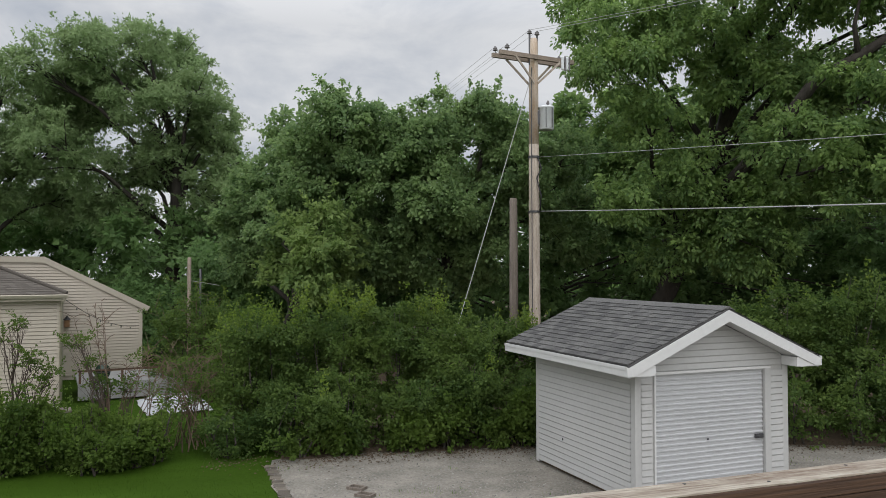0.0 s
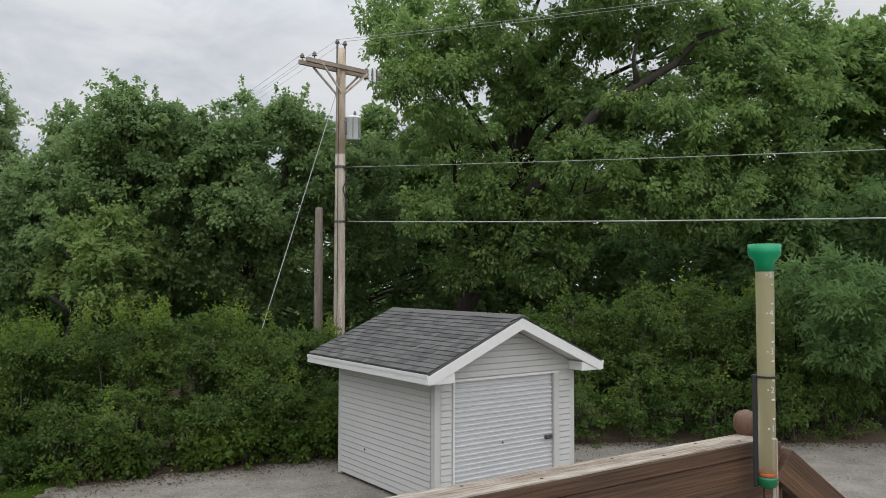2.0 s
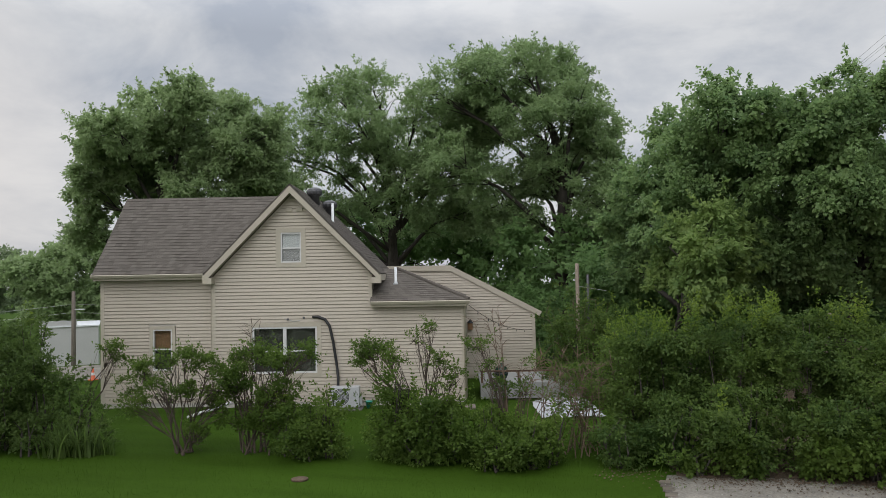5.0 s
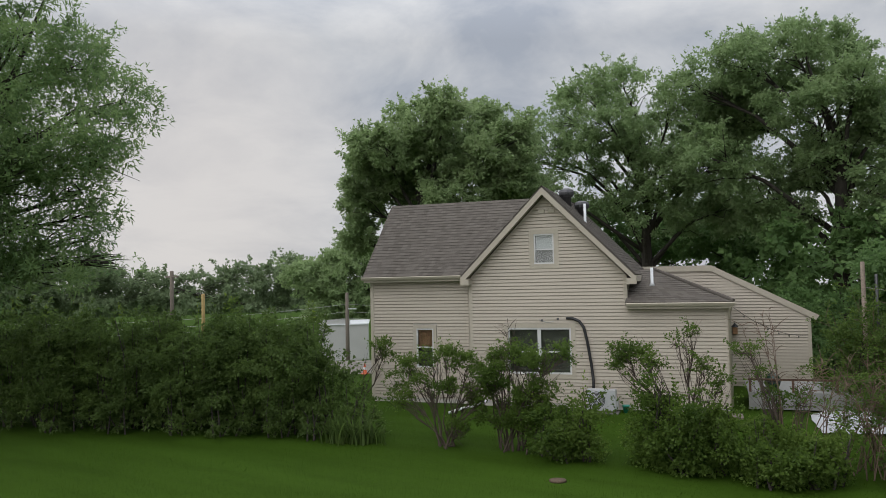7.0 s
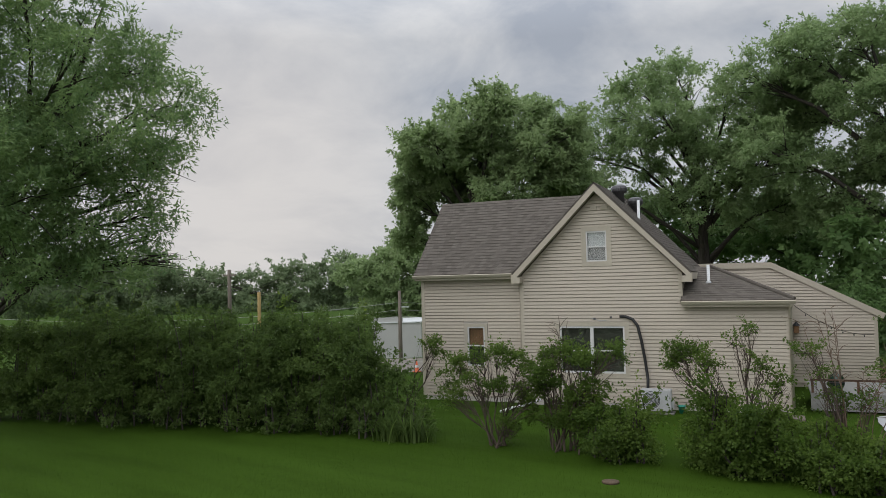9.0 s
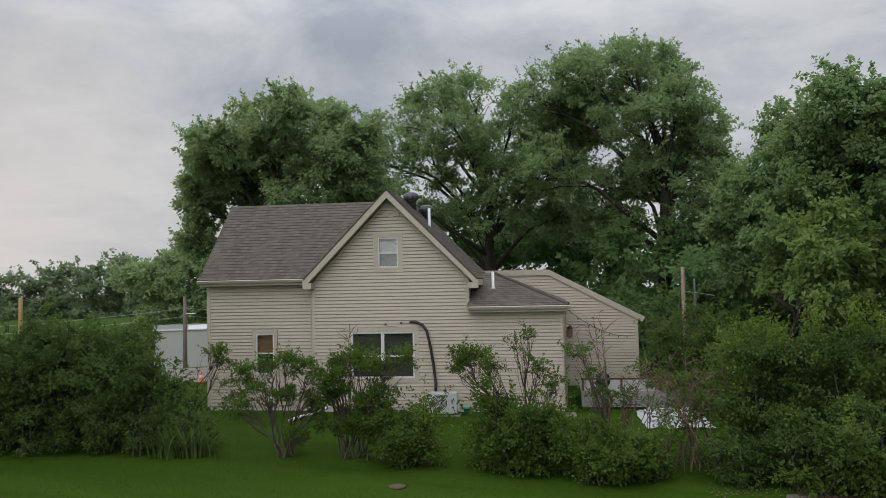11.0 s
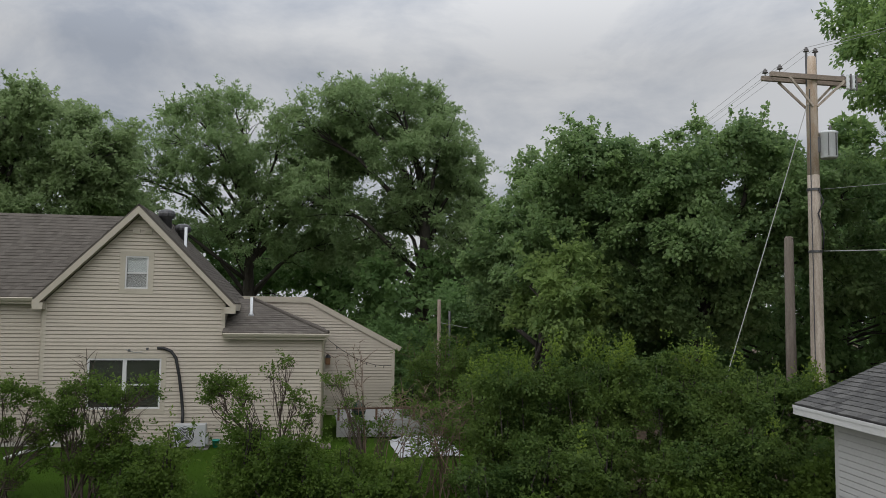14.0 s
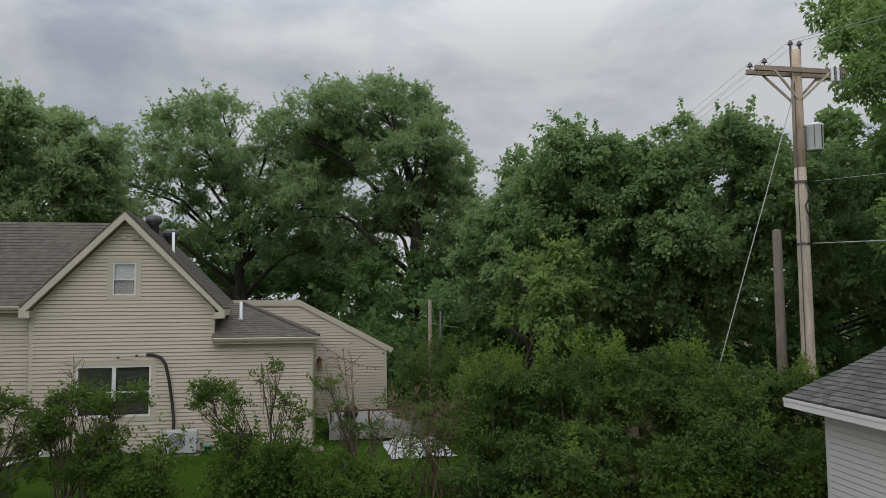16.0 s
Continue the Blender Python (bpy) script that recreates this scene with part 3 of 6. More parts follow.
# gable roof with its rakes
PK = (-4.6, 6.53)
EL, ER = (-7.16, 3.92), (-1.98, 3.86)
shingle_rows("gable_roof", house, M["roof_brown"], (EL[0], -0.32, EL[1]), (EL[0], 5.2, EL[1]), (PK[0], 5.2, PK[1]), (PK[0], -0.32, PK[1]), 26)
shingle_rows("gable_roof", house, M["roof_brown"], (ER[0], -0.32, ER[1]), (ER[0], 5.2, ER[1]), (PK[0], 5.2, PK[1]), (PK[0], -0.32, PK[1]), 26)
for e in (EL, ER):
    bm = bmesh.new()
    dx, dz = PK[0] - e[0], PK[1] - e[1]
    prism(bm, [(e[0], e[1] - 0.06), (e[0] + 0.02, e[1] - 0.25), (PK[0], PK[1] - 0.27), (PK[0], PK[1] - 0.06)], -0.34, -0.31)
    part("rake_board", bm, M["trim_tan"], house, "tan rake board")
    bm = bmesh.new()
    prism(bm, [(e[0], e[1] - 0.20), (e[0], e[1] - 0.24), (PK[0], PK[1] - 0.24), (PK[0], PK[1] - 0.20)], -0.31, 0.0)
    part("soffit", bm, M["trim_tan"], house)
    s = 1 if e is EL else -1
    part("eave_return", boxed(min(e[0], e[0] + s * 0.26), max(e[0], e[0] + s * 0.26), -0.345, -0.02, e[1] - 0.28, e[1] - 0.10), M["trim_tan"], house)
    part("eave_fascia", boxed(e[0] - 0.02, e[0] + 0.02, -0.3, 5.2, e[1] - 0.2, e[1] - 0.02), M["trim_tan"], house)
bm = bmesh.new()
prism(bm, [(-6.9, 3.86), (-4.61, 6.22), (-2.33, 3.86)], 5.0, 5.15)
part("rear_gable", bm, M["siding_tan"], house)
for u in (-4.78, -4.47):
    part("gable_vent", boxed(u, u + 0.19, -0.05, 0.01, 5.74, 5.86, 0.01), M["trim_tan"], house)

# wing roof
shingle_rows("wing_roof", house, M["roof_brown"], (-10.50, -0.12, 3.96), (-6.95, -0.12, 3.96), (-4.7, 2.44, 6.46), (-10.50, 2.44, 6.46), 26)
shingle_rows("wing_roof", house, M["roof_brown"], (-10.50, 5.0, 3.96), (-4.7, 5.0, 3.96), (-4.7, 2.44, 6.46), (-10.50, 2.44, 6.46), 20)
part("wing_fascia", boxed(-10.48, -7.1, -0.09, -0.05, 3.78, 3.92), M["trim_tan"], house)
part("wing_soffit", boxed(-10.48, -6.95, -0.05, 0.22, 3.78, 3.82), M["trim_tan"], house)


def gutter(u0, u1, v, z):
    bm = bmesh.new()
    pr = [(v, z), (v - 0.10, z), (v - 0.115, z - 0.02), (v - 0.09, z - 0.07), (v - 0.07, z - 0.10), (v, z - 0.10)]
    f = [bm.verts.new((u0, a, b)) for a, b in pr]
    g = [bm.verts.new((u1, a, b)) for a, b in pr]
    bm.faces.new(f[::-1])
    bm.faces.new(g)
    for k in range(len(pr)):
        bm.faces.new((f[k], f[(k + 1) % 6], g[(k + 1) % 6], g[k]))
    part("gutter", bm, M["trim_tan"], house, "tan metal gutter")


gutter(-10.52, -7.14, -0.09, 3.95)
gutter(-2.28, 0.60, -0.27, 3.05)
bm = bmesh.new()
tube(bm, [(-7.12, -0.14, 3.86), (-7.08, -0.10, 3.76), (-7.03, 0.12, 3.68), (-7.02, 0.15, 3.55), (-7.02, 0.15, 0.2)], 0.04, 8)
part("downspout", bm, M["trim_tan"], house, "", True)
bm = bmesh.new()
tube(bm, [(0.52, -0.3, 2.96), (0.48, -0.2, 2.86), (0.46, -0.05, 2.76), (0.46, -0.05, 0.2)], 0.04, 8)
part("downspout", bm, M["trim_tan"], house, "", True)

# low hipped addition
HZ = 4.0
shingle_rows("addition_roof", house, M["roof_brown"], (-2.30, -0.30, 3.06), (0.58, -0.30, 3.06), (-1.65, 1.93, HZ), (-2.30, 1.93, HZ), 16)
shingle_rows("addition_roof", house, M["roof_brown"], (0.58, -0.30, 3.06), (0.58, 5.66, 3.06), (-1.65, 5.66, HZ), (-1.65, 1.93, HZ), 16)
shingle_rows("addition_roof", house, M["roof_brown"], (-2.30, 1.93, HZ), (-1.65, 1.93, HZ), (-1.65, 5.66, HZ + 0.02), (-2.30, 5.66, HZ + 0.02), 12)
part("addition_fascia", boxed(-2.28, 0.56, -0.27, -0.24, 2.88, 3.02), M["trim_tan"], house)
part("addition_soffit", boxed(-2.28, 0.56, -0.24, 0.0, 2.88, 2.92), M["trim_tan"], house)
bm = bmesh.new()
tube(bm, [(0.58, -0.30, 3.09), (-1.65, 1.93, HZ + 0.03)], 0.05, 6)
part("hip_cap", bm, M["roof_brown"], house)

# rear addition with a long sloping rake
siding("rear_wall", house, M["siding_tan"], 0.14, 3.98, lambda z: -2.4, lambda z: 3.12 if z < 2.36 else 3.12 - (z - 2.36) * 3.09 / 1.62, 5.66)
bm = bmesh.new()
prism(bm, [(-2.4, 0), (3.1, 0), (3.1, 2.34), (0.03, 3.95), (-2.4, 3.97)], 5.665, 9.5)
part("rear_wall_core", bm, M["siding_tan"], house)
bm = bmesh.new()
prism(bm, [(-2.4, 3.96), (0.04, 3.94), (3.28, 2.24), (3.38, 2.40), (0.06, 4.14), (-2.4, 4.15)], 5.585, 5.66)
part("rear_rake", bm, M["trim_tan"], house, "pale rake board")
shingle_rows("rear_roof", house, M["roof_brown"], (3.36, 5.6, 2.38), (3.36, 9.6, 2.38), (0.06, 9.6, 4.12), (0.06, 5.6, 4.12), 18)
shingle_rows("rear_roof", house, M["roof_brown"], (-2.4, 5.6, 4.13), (-2.4, 9.6, 4.13), (0.06, 9.6, 4.12), (0.06, 5.6, 4.12), 10)
part("corner_board", boxed(3.03, 3.13, 5.63, 5.75, 0.12, 2.34), M["trim_tan"], house)

# ventilators and pipes on the roof
for u, v, z in ((-4.30, 2.2, 6.22), (-3.92, 2.9, 5.86)):
    t = link("turbine_vent", None, house)
    t.location = (u, v, z)
    part("collar", lathe([(0.16, -0.1), (0.15, 0.18), (0.19, 0.2)], 14), M["dark_metal"], t, "dark metal collar", True)
    bm = lathe([(0.19, 0.2), (0.24, 0.26), (0.25, 0.34), (0.22, 0.42), (0.12, 0.47), (0.02, 0.48)], 24)
    for k, f in enumerate(list(bm.verts)):
        f.co.xy *= 1.0 if k % 2 else 0.92
    part("turbine_head", bm, M["dark_metal"], t, "finned dark metal head")
for u, v, z0, z1 in ((-3.62, 1.5, 5.3, 6.1), (-1.62, 0.85, 3.5, 4.05)):
    bm = lathe([(0.10, z0 + 0.02), (0.042, z0 + 0.10), (0.042, z1), (0.03, z1), (0.03, z1 - 0.1)], 12, (u, v, 0))
    part("vent_pipe", bm, M["steel"], house, "pale grey plastic vent pipe", True)

# line set from the wall down to the condenser
bm = bmesh.new()
tube(bm, [(-4.02, -0.03, 2.62), (-3.85, -0.06, 2.62), (-3.65, -0.07, 2.54), (-3.52, -0.08, 2.36), (-3.42, -0.08, 1.9), (-3.33, -0.08, 1.3), (-3.28, -0.10, 0.85), (-3.26, -0.30, 0.55)], 0.042, 8)
part("line_set", bm, M["black"], house, "black insulated refrigerant hose", True)
for u, z in ((-4.75, 2.56), (-4.28, 2.6)):
    part("wall_bracket", boxed(u - 0.03, u + 0.03, -0.06, 0, z - 0.03, z + 0.03, 0.005), M["dark_metal"], house)
bm = bmesh.new()
tube(bm, [(-4.85, -0.03, 2.58), (-4.6, -0.03, 2.5), (-4.4, -0.03, 2.52)], 0.012, 5)
part("loose_cable", bm, M["cable"], house)
# wall lantern on the rear addition
lan = link("wall_lantern", None, house)
lan.location = (0.75, 5.55, 1.9)
part("lantern_glass", boxed(-0.08, 0.08, -0.08, 0.08, -0.12, 0.12, 0.01), M["orange_blind"], lan, "amber glass")
part("lantern_cap", lathe([(0.12, 0.12), (0.06, 0.2), (0.01, 0.26)], 8), M["black"], lan)
part("lantern_arm", boxed(-0.02, 0.02, 0.05, 0.12, 0.0, 0.06), M["black"], lan)
bm = bmesh.new()
tube(bm, sag((0.5, -0.2, 2.95), (3.0, 5.5, 1.75), 0.25), 0.008, 5)
part("string_cable", bm, M["black"], house)
for k in range(6):
    p = sag((0.5, -0.2, 2.95), (3.0, 5.5, 1.75), 0.25, 7)[k + 1]
    part("string_bulb", lathe([(0.01, -0.02), (0.018, -0.04), (0.018, -0.06), (0.006, -0.08)], 8, p), M["black"], house, "", True)

HM = house.matrix_world
# condenser on its pad
ac = empty("condenser", HM @ pose(-3.0, -0.55, -0.03), "pale grey outdoor heat pump unit on a pad", "air conditioner")
part("pad", boxed(-0.48, 0.48, -0.26, 0.26, 0, 0.06, 0.01), M["concrete"], ac, "grey plastic pad")
part("cabinet", boxed(-0.40, 0.40, -0.16, 0.16, 0.10, 0.68, 0.02), M["door_white"], ac)
for u in (-0.28, 0.28):
    part("foot", boxed(u - 0.04, u + 0.04, -0.18, 0.18, 0.06, 0.10), M["dark_metal"], ac)
bm = bmesh.new()
for k in range(7):
    r = 0.03 + k * 0.036
    pts = [(-0.12 + r * math.cos(a * math.pi / 12), -0.172, 0.40 + r * math.sin(a * math.pi / 12)) for a in range(25)]
    tube(bm, pts, 0.005, 4)
part("fan_grille", bm, M["steel"], ac, "grey wire fan grille")
part("fan_opening", lathe([(0.25, 0), (0.25, 0.006)], 24), M["dark_metal"], ac).matrix_local = pose(-0.12, -0.158, 0.40, 90)
part("valve_cover", boxed(0.40, 0.46, -0.08, 0.10, 0.16, 0.42, 0.01), M["door_white"], ac)


# ---- the shed: x along its front, y to the back ----
SHED = pose(5.363, 10.632, 0, 0, 0, 10.45)
shed = empty("shed", SHED, "small pale grey vinyl-sided shed with a shingled roof", "shed")
W, L, HW = 3.05, 3.15, 2.10
HG = 2.225
C = 0.1016
SLP = 0.82 / 1.903


def board(wall, seg, z0, z1, m=None):
    bm = bmesh.new()
    lap_course(bm, seg, z0, z1, 0.0, 0.031)
    if not bm.verts:
        bm.free()
        return
    if m:
        bm.transform(m)
    part("siding_board", bm, M["siding_grey"], wall)


bm = bmesh.new()
wall_core(bm, 0.0, W, 0.085, HW, 0.001, 0.10, [(0.36, 2.56, 0.04, 2.05)])
prism(bm, [(0, HW), (W, HW), (W, HG), (W / 2, HG + W / 2 * SLP), (0, HG)], 0.001, 0.10)
front = part("front_wall", bm, M["siding_grey"], shed, "pale grey siding")
left_w = part("side_wall", boxed(0.001, 0.10, 0.10, L - 0.1, 0.085, HW), M["siding_grey"], shed)
right_w = part("side_wall", boxed(W - 0.1, W - 0.001, 0.10, L - 0.1, 0.085, HW), M["siding_grey"], shed)
bm = bmesh.new()
prism(bm, [(0, 0.05), (W, 0.05), (W, HG), (W / 2, HG + W / 2 * SLP), (0, HG)], L - 0.1, L)
part("back_wall", bm, M["siding_grey"], shed)
# the shaded gap under the walls, closed with an added soil-coloured block
part("gap_block", boxed(0.06, W - 0.06, 0.06, L - 0.06, 0.0, 0.085), M["soil"], shed, "dark block added in the shaded gap under the walls")
TL = Matrix.Rotation(radians(-90), 4, "Z")
TR = Matrix.Translation((W, 0, 0)) @ Matrix.Rotation(radians(90), 4, "Z")
for k in range(int(HW / C)):
    z0, z1 = 0.09 + k * C, min(HW, 0.09 + (k + 1) * C)
    board(left_w, (-L + 0.09, -L + 0.09, -0.1, -0.1), z0, z1, TL)
    board(right_w, (0.1, 0.1, L - 0.09, L - 0.09), z0, z1, TR)
    if z1 < 2.10:
        board(front, (0.1, 0.1, 0.30, 0.30), z0, z1)
        board(front, (2.68, 2.68, W - 0.1, W - 0.1), z0, z1)
k = 0
while True:
    z0 = 2.105 + k * C
    a, b = max(0.1, (z0 - HG) / SLP), max(0.1, (z0 + C - HG) / SLP)
    if b > W / 2 - 0.05:
        break
    board(front, (a, b, W - a, W - b), z0, z0 + C)
    k += 1
for x0, x1, y0, y1 in ((-0.018, 0.10, -0.018, 0.10), (W - 0.10, W + 0.018, -0.018, 0.10), (-0.018, 0.09, L - 0.09, L + 0.018), (W - 0.09, W + 0.018, L - 0.09, L + 0.018)):
    part("corner_post", boxed(x0, x1, y0, y1, 0.04, HW - 0.02, 0.006), M["siding_grey"], shed, "pale grey corner trim")

part("vent_hole", lathe([(0.022, 0), (0.022, 0.006)], 12), M["black"], shed).matrix_local = pose(-0.030, 2.15, 0.64, 0, -90)
# roll-up door in its frame
door = link("roll_up_door", None, shed)
bm = bmesh.new()
n, pitch = 25, 1.99 / 25
pts = []
for k in range(n):
    z = 0.06 + k * pitch
    pts += [(0.030, z), (0.030, z + pitch * 0.50), (0.014, z + pitch * 0.62), (0.014, z + pitch * 0.86), (0.030, z + pitch)]
f = [bm.verts.new((0.37, v, z)) for v, z in pts]
g = [bm.verts.new((2.55, v, z)) for v, z in pts]
for k in range(len(pts) - 1):
    bm.faces.new((f[k], g[k], g[k + 1], f[k + 1]))
part("curtain", bm, M["door_white"], door, "white ribbed steel curtain")
part("bottom_bar", boxed(0.37, 2.55, -0.004, 0.03, 0.02, 0.075, 0.004), M["door_white"], door)
part("jamb_trim", boxed(0.335, 0.365, -0.035, 0.02, 0.04, 2.08, 0.004), M["white"], door)
part("jamb_trim", boxed(2.555, 2.681, -0.035, 0.02, 0.04, 2.08, 0.004), M["siding_grey"], door)
part("head_trim", boxed(0.31, 2.681, -0.037, 0.02, 2.045, 2.087, 0.004), M["white"], door)
lk = part("latch", boxed(2.36, 2.52, -0.03, 0.012, 0.90, 0.97, 0.006), M["dark_metal"], door, "dark steel slide latch")
part("latch_knob", lathe([(0.018, 0), (0.02, 0.04), (0.012, 0.05)], 10), M["dark_metal"], door).matrix_local = pose(2.38, -0.03, 0.935, 90)
part("lock_cap", lathe([(0.018, 0), (0.016, 0.012)], 10), M["dark_metal"], door).matrix_local = pose(1.40, 0.01, 0.96, 90)

# roof
U0, U1, V0, V1, ZE, ZR = -0.381, 3.425, -0.358, 3.70, 2.262, 3.082
UM = (U0 + U1) / 2
roof = link("roof", None, shed)
for s, u in ((1, U0), (-1, U1)):
    bm = bmesh.new()
    slab(bm, (u, V0, ZE), (u, V1, ZE), (UM, V1, ZR), (UM, V0, ZR), 0.05)
    part("deck", bm, M["roof_grey"], roof)
    bm = bmesh.new()
    prism(bm, [(u, ZE - 0.04), (u, ZE - 0.165), (u + s * 0.10, ZE - 0.165), (UM, ZR - 0.21), (UM, ZR - 0.03)], V0 - 0.022, V0)
    part("rake_board", bm, M["white"], roof, "white rake board")
    bm = bmesh.new()
    prism(bm, [(u, ZE - 0.04), (u, ZE - 0.165), (u + s * 0.10, ZE - 0.165), (UM, ZR - 0.21), (UM, ZR - 0.03)], V1, V1 + 0.022)
    part("rake_board", bm, M["white"], roof)
    bm = bmesh.new()
    prism(bm, [(u + s * 0.03, ZE - 0.17), (u + s * 0.03, ZE - 0.19), (UM, ZR - 0.18), (UM, ZR - 0.16)], V0, 0.0)
    part("rake_soffit", bm, M["white"], roof)
    x0, x1 = sorted((u - s * 0.022, u))
    part("fascia", boxed(x0, x1, V0 - 0.02, V1 + 0.02, ZE - 0.165, ZE - 0.025), M["white"], roof, "white fascia board")
    x0, x1 = sorted((u - s * 0.034, u - s * 0.022))
    part("drip_edge", boxed(x0, x1, V0 - 0.02, V1 + 0.02, ZE - 0.065, ZE - 0.012, 0.002), M["white"], roof)
    x0, x1 = sorted((u, u + s * 0.42))
    part("soffit", boxed(x0, x1, V0, V1, ZE - 0.175, ZE - 0.155), M["white"], roof)
    x0, x1 = sorted((u + s * 0.02, u + s * 0.50))
    bm = bmesh.new()
    prism(bm, [(u + s * 0.02, ZE - 0.168), (u + s * 0.50, ZE - 0.168), (u + s * 0.50, ZE - 0.02), (u + s * 0.30, ZE + 0.02)], V0 - 0.004, -0.02)
    part("eave_return", bm, M["white"], roof)
# shingles, course by course; three shared meshes of tabs
TABS = []
for wd in (0.21, 0.27, 0.17):
    bm = bmesh.new()
    vs = [bm.verts.new(p) for p in ((0, 0, 0.020), (wd - 0.006, 0, 0.020), (wd - 0.006, 0.15, 0.006), (0, 0.15, 0.006), (0, 0, 0), (wd - 0.006, 0, 0))]
    for q in ((0, 1, 2, 3), (4, 5, 1, 0), (4, 0, 3), (1, 5, 2)):
        bm.faces.new([vs[k] for k in q])
    me = bpy.data.meshes.new("shingle")
    bm.to_mesh(me)
    bm.free()
    me.materials.append(M["roof_grey"])
    TABS.append((wd, me))
slope = math.hypot(UM - U0, ZR - ZE)
ang = math.degrees(math.atan2(ZR - ZE, UM - U0))
rs = random.Random(5)
rows = 15
for s in (1, -1):
    base = (Matrix.Translation((U0, V1, ZE)) @ Matrix.Rotation(radians(-90), 4, "Z")) if s > 0 else (Matrix.Translation((U1, V0, ZE)) @ Matrix.Rotation(radians(90), 4, "Z"))
    base = base @ Matrix.Rotation(radians(ang), 4, "X")
    if s > 0:
        for r in range(rows):
            x = 0.0
            while x < V1 - V0 - 0.05:
                wd, me = TABS[rs.randrange(3)]
                sc = min(1.0, (V1 - V0 - x) / wd)
                ob = link("shingle", me, roof)
                ob.matrix_local = base @ Matrix.Translation((x, r * slope / rows, 0.002 + rs.random() * 0.008)) @ Matrix.Diagonal((sc, 1, 1, 1))
                x += wd
    else:
        shingle_rows("far_slope", roof, M["roof_grey"], (U1, V0, ZE), (U1, V1, ZE), (UM, V1, ZR), (UM, V0, ZR), rows, 0.27, 0.018)
bm = bmesh.new()
prism(bm, [(UM - 0.14, ZR - 0.035), (UM, ZR + 0.035), (UM + 0.14, ZR - 0.035), (UM, ZR + 0.0)], V0, V1)
part("ridge_cap", bm, M["roof_grey"], roof)


# ---- utility pole with crossarms, transformer, guy and service wires ----
PX, PY = 7.03, 20.78
SERV_A, SERV_B = (13.12, -1.43, 4.91), (13.10, -1.41, 4.27)
FARV, NEARV = Vector((-6.77, 59.62, 0.00)), Vector((25.92, -30.45, 0.87))
pole = empty("utility_pole", pose(PX, PY, 0), "weathered wooden utility pole with crossarm and transformer", "utility pole")
part("post", lathe([(0.175, -0.1), (0.165, 2.5), (0.15, 6), (0.144, 7.3)], 16), M["pole"], pole, "weathered grey wood", True)
part("upper_post", lathe([(0.144, 7.3), (0.132, 10.0), (0.12, 10.36), (0.09, 10.39)], 16), M["pole_bare"], pole, "peeling wood with bare orange-brown patches", True)
AV = Vector((2.37, 0.71, 0)).normalized()
AN = Vector((-AV.y, AV.x, 0))
for s in (-1, 1):
    bm = bmesh.new()
    c = AN * s * 0.19
    beam(bm, Vector((0, 0, 9.79)) - AV * 1.28 + c, Vector((0, 0, 9.79)) + AV * 1.28 + c, 0.09, 0.12)
    part("crossarm", bm, M["arm"], pole, "cracked brown timber arm")
    for q in (-1, 1):
        bm = bmesh.new()
        beam(bm, Vector((0, 0, 9.74)) + AV * q * 0.78 + c * 1.28, Vector((0, 0, 9.06)) + AV * q * 0.06 + c * 0.72, 0.03, 0.06)
        part("brace", bm, M["pole"], pole)


def insulator(p):
    i = link("insulator", None, pole)
    i.location = p
    part("pin", lathe([(0.014, -0.16), (0.014, 0.02)], 8), M["dark_metal"], i)
    part("bell", lathe([(0.035, 0.0), (0.075, 0.015), (0.075, 0.03), (0.045, 0.045), (0.06, 0.065), (0.055, 0.085), (0.03, 0.1), (0.035, 0.125), (0.015, 0.13)], 12), M["porcelain"], i, "", True)


for q, s in ((-1.18, 1), (-1.02, -1), (1.05, 1)):
    insulator(AV * q + AN * 0.19 * s + Vector((0, 0, 9.92)))
for q in (-0.13, 0.13):
    bm = bmesh.new()
    beam(bm, AV * q + Vector((0, 0, 9.6)), AV * q + Vector((0, 0, 10.5)), 0.035, 0.05, (1, 0, 0))
    part("top_bracket", bm, M["dark_metal"], pole)
    insulator(AV * q + Vector((0, 0, 10.5)))
for q in (0.82, 0.98):
    f = link("fuse_cutout", None, pole)
    f.location = AV * q - AN * 0.30 + Vector((0, 0, 9.70))
    part("fuse_body", lathe([(0.035, -0.2), (0.055, -0.17), (0.035, -0.12), (0.055, -0.06), (0.035, 0), (0.055, 0.06), (0.035, 0.12), (0.05, 0.16), (0.03, 0.2)], 10), M["steel"], f, "", True)
    part("fuse_tube", boxed(0.06, 0.09, -0.02, 0.02, -0.22, 0.2), M["porcelain"], f)
can = link("transformer", None, pole)
can.location = AV * 0.33 - AN * 0.16 + Vector((0, 0, 7.72))
part("tank", lathe([(0.19, 0), (0.215, 0.02), (0.215, 0.62), (0.23, 0.63), (0.23, 0.67), (0.17, 0.70), (0.02, 0.72)], 22), M["steel"], can, "pale grey steel tank", True)
for a in (-110, -60):
    part("strap", boxed(-0.012, 0.012, -0.01, 0.01, 0.05, 0.62), M["dark_metal"], can).matrix_local = pose(0.218 * math.cos(radians(a)), 0.218 * math.sin(radians(a)), 0, 0, 0, a)
part("bushing", lathe([(0.05, 0.68), (0.03, 0.74), (0.05, 0.78), (0.02, 0.86)], 10, (0.05, 0, 0)), M["porcelain"], can, "", True)
part("hanger", boxed(-0.3, -0.12, -0.05, 0.05, 0.15, 0.55), M["dark_metal"], can)
bm = bmesh.new()
tube(bm, [(-0.10, -0.14, 9.5), (-0.12, -0.16, 7), (-0.12, -0.17, 5), (-0.13, -0.18, 0.3)], 0.014, 6)
part("ground_wire", bm, M["dark_metal"], pole)
bm = bmesh.new()
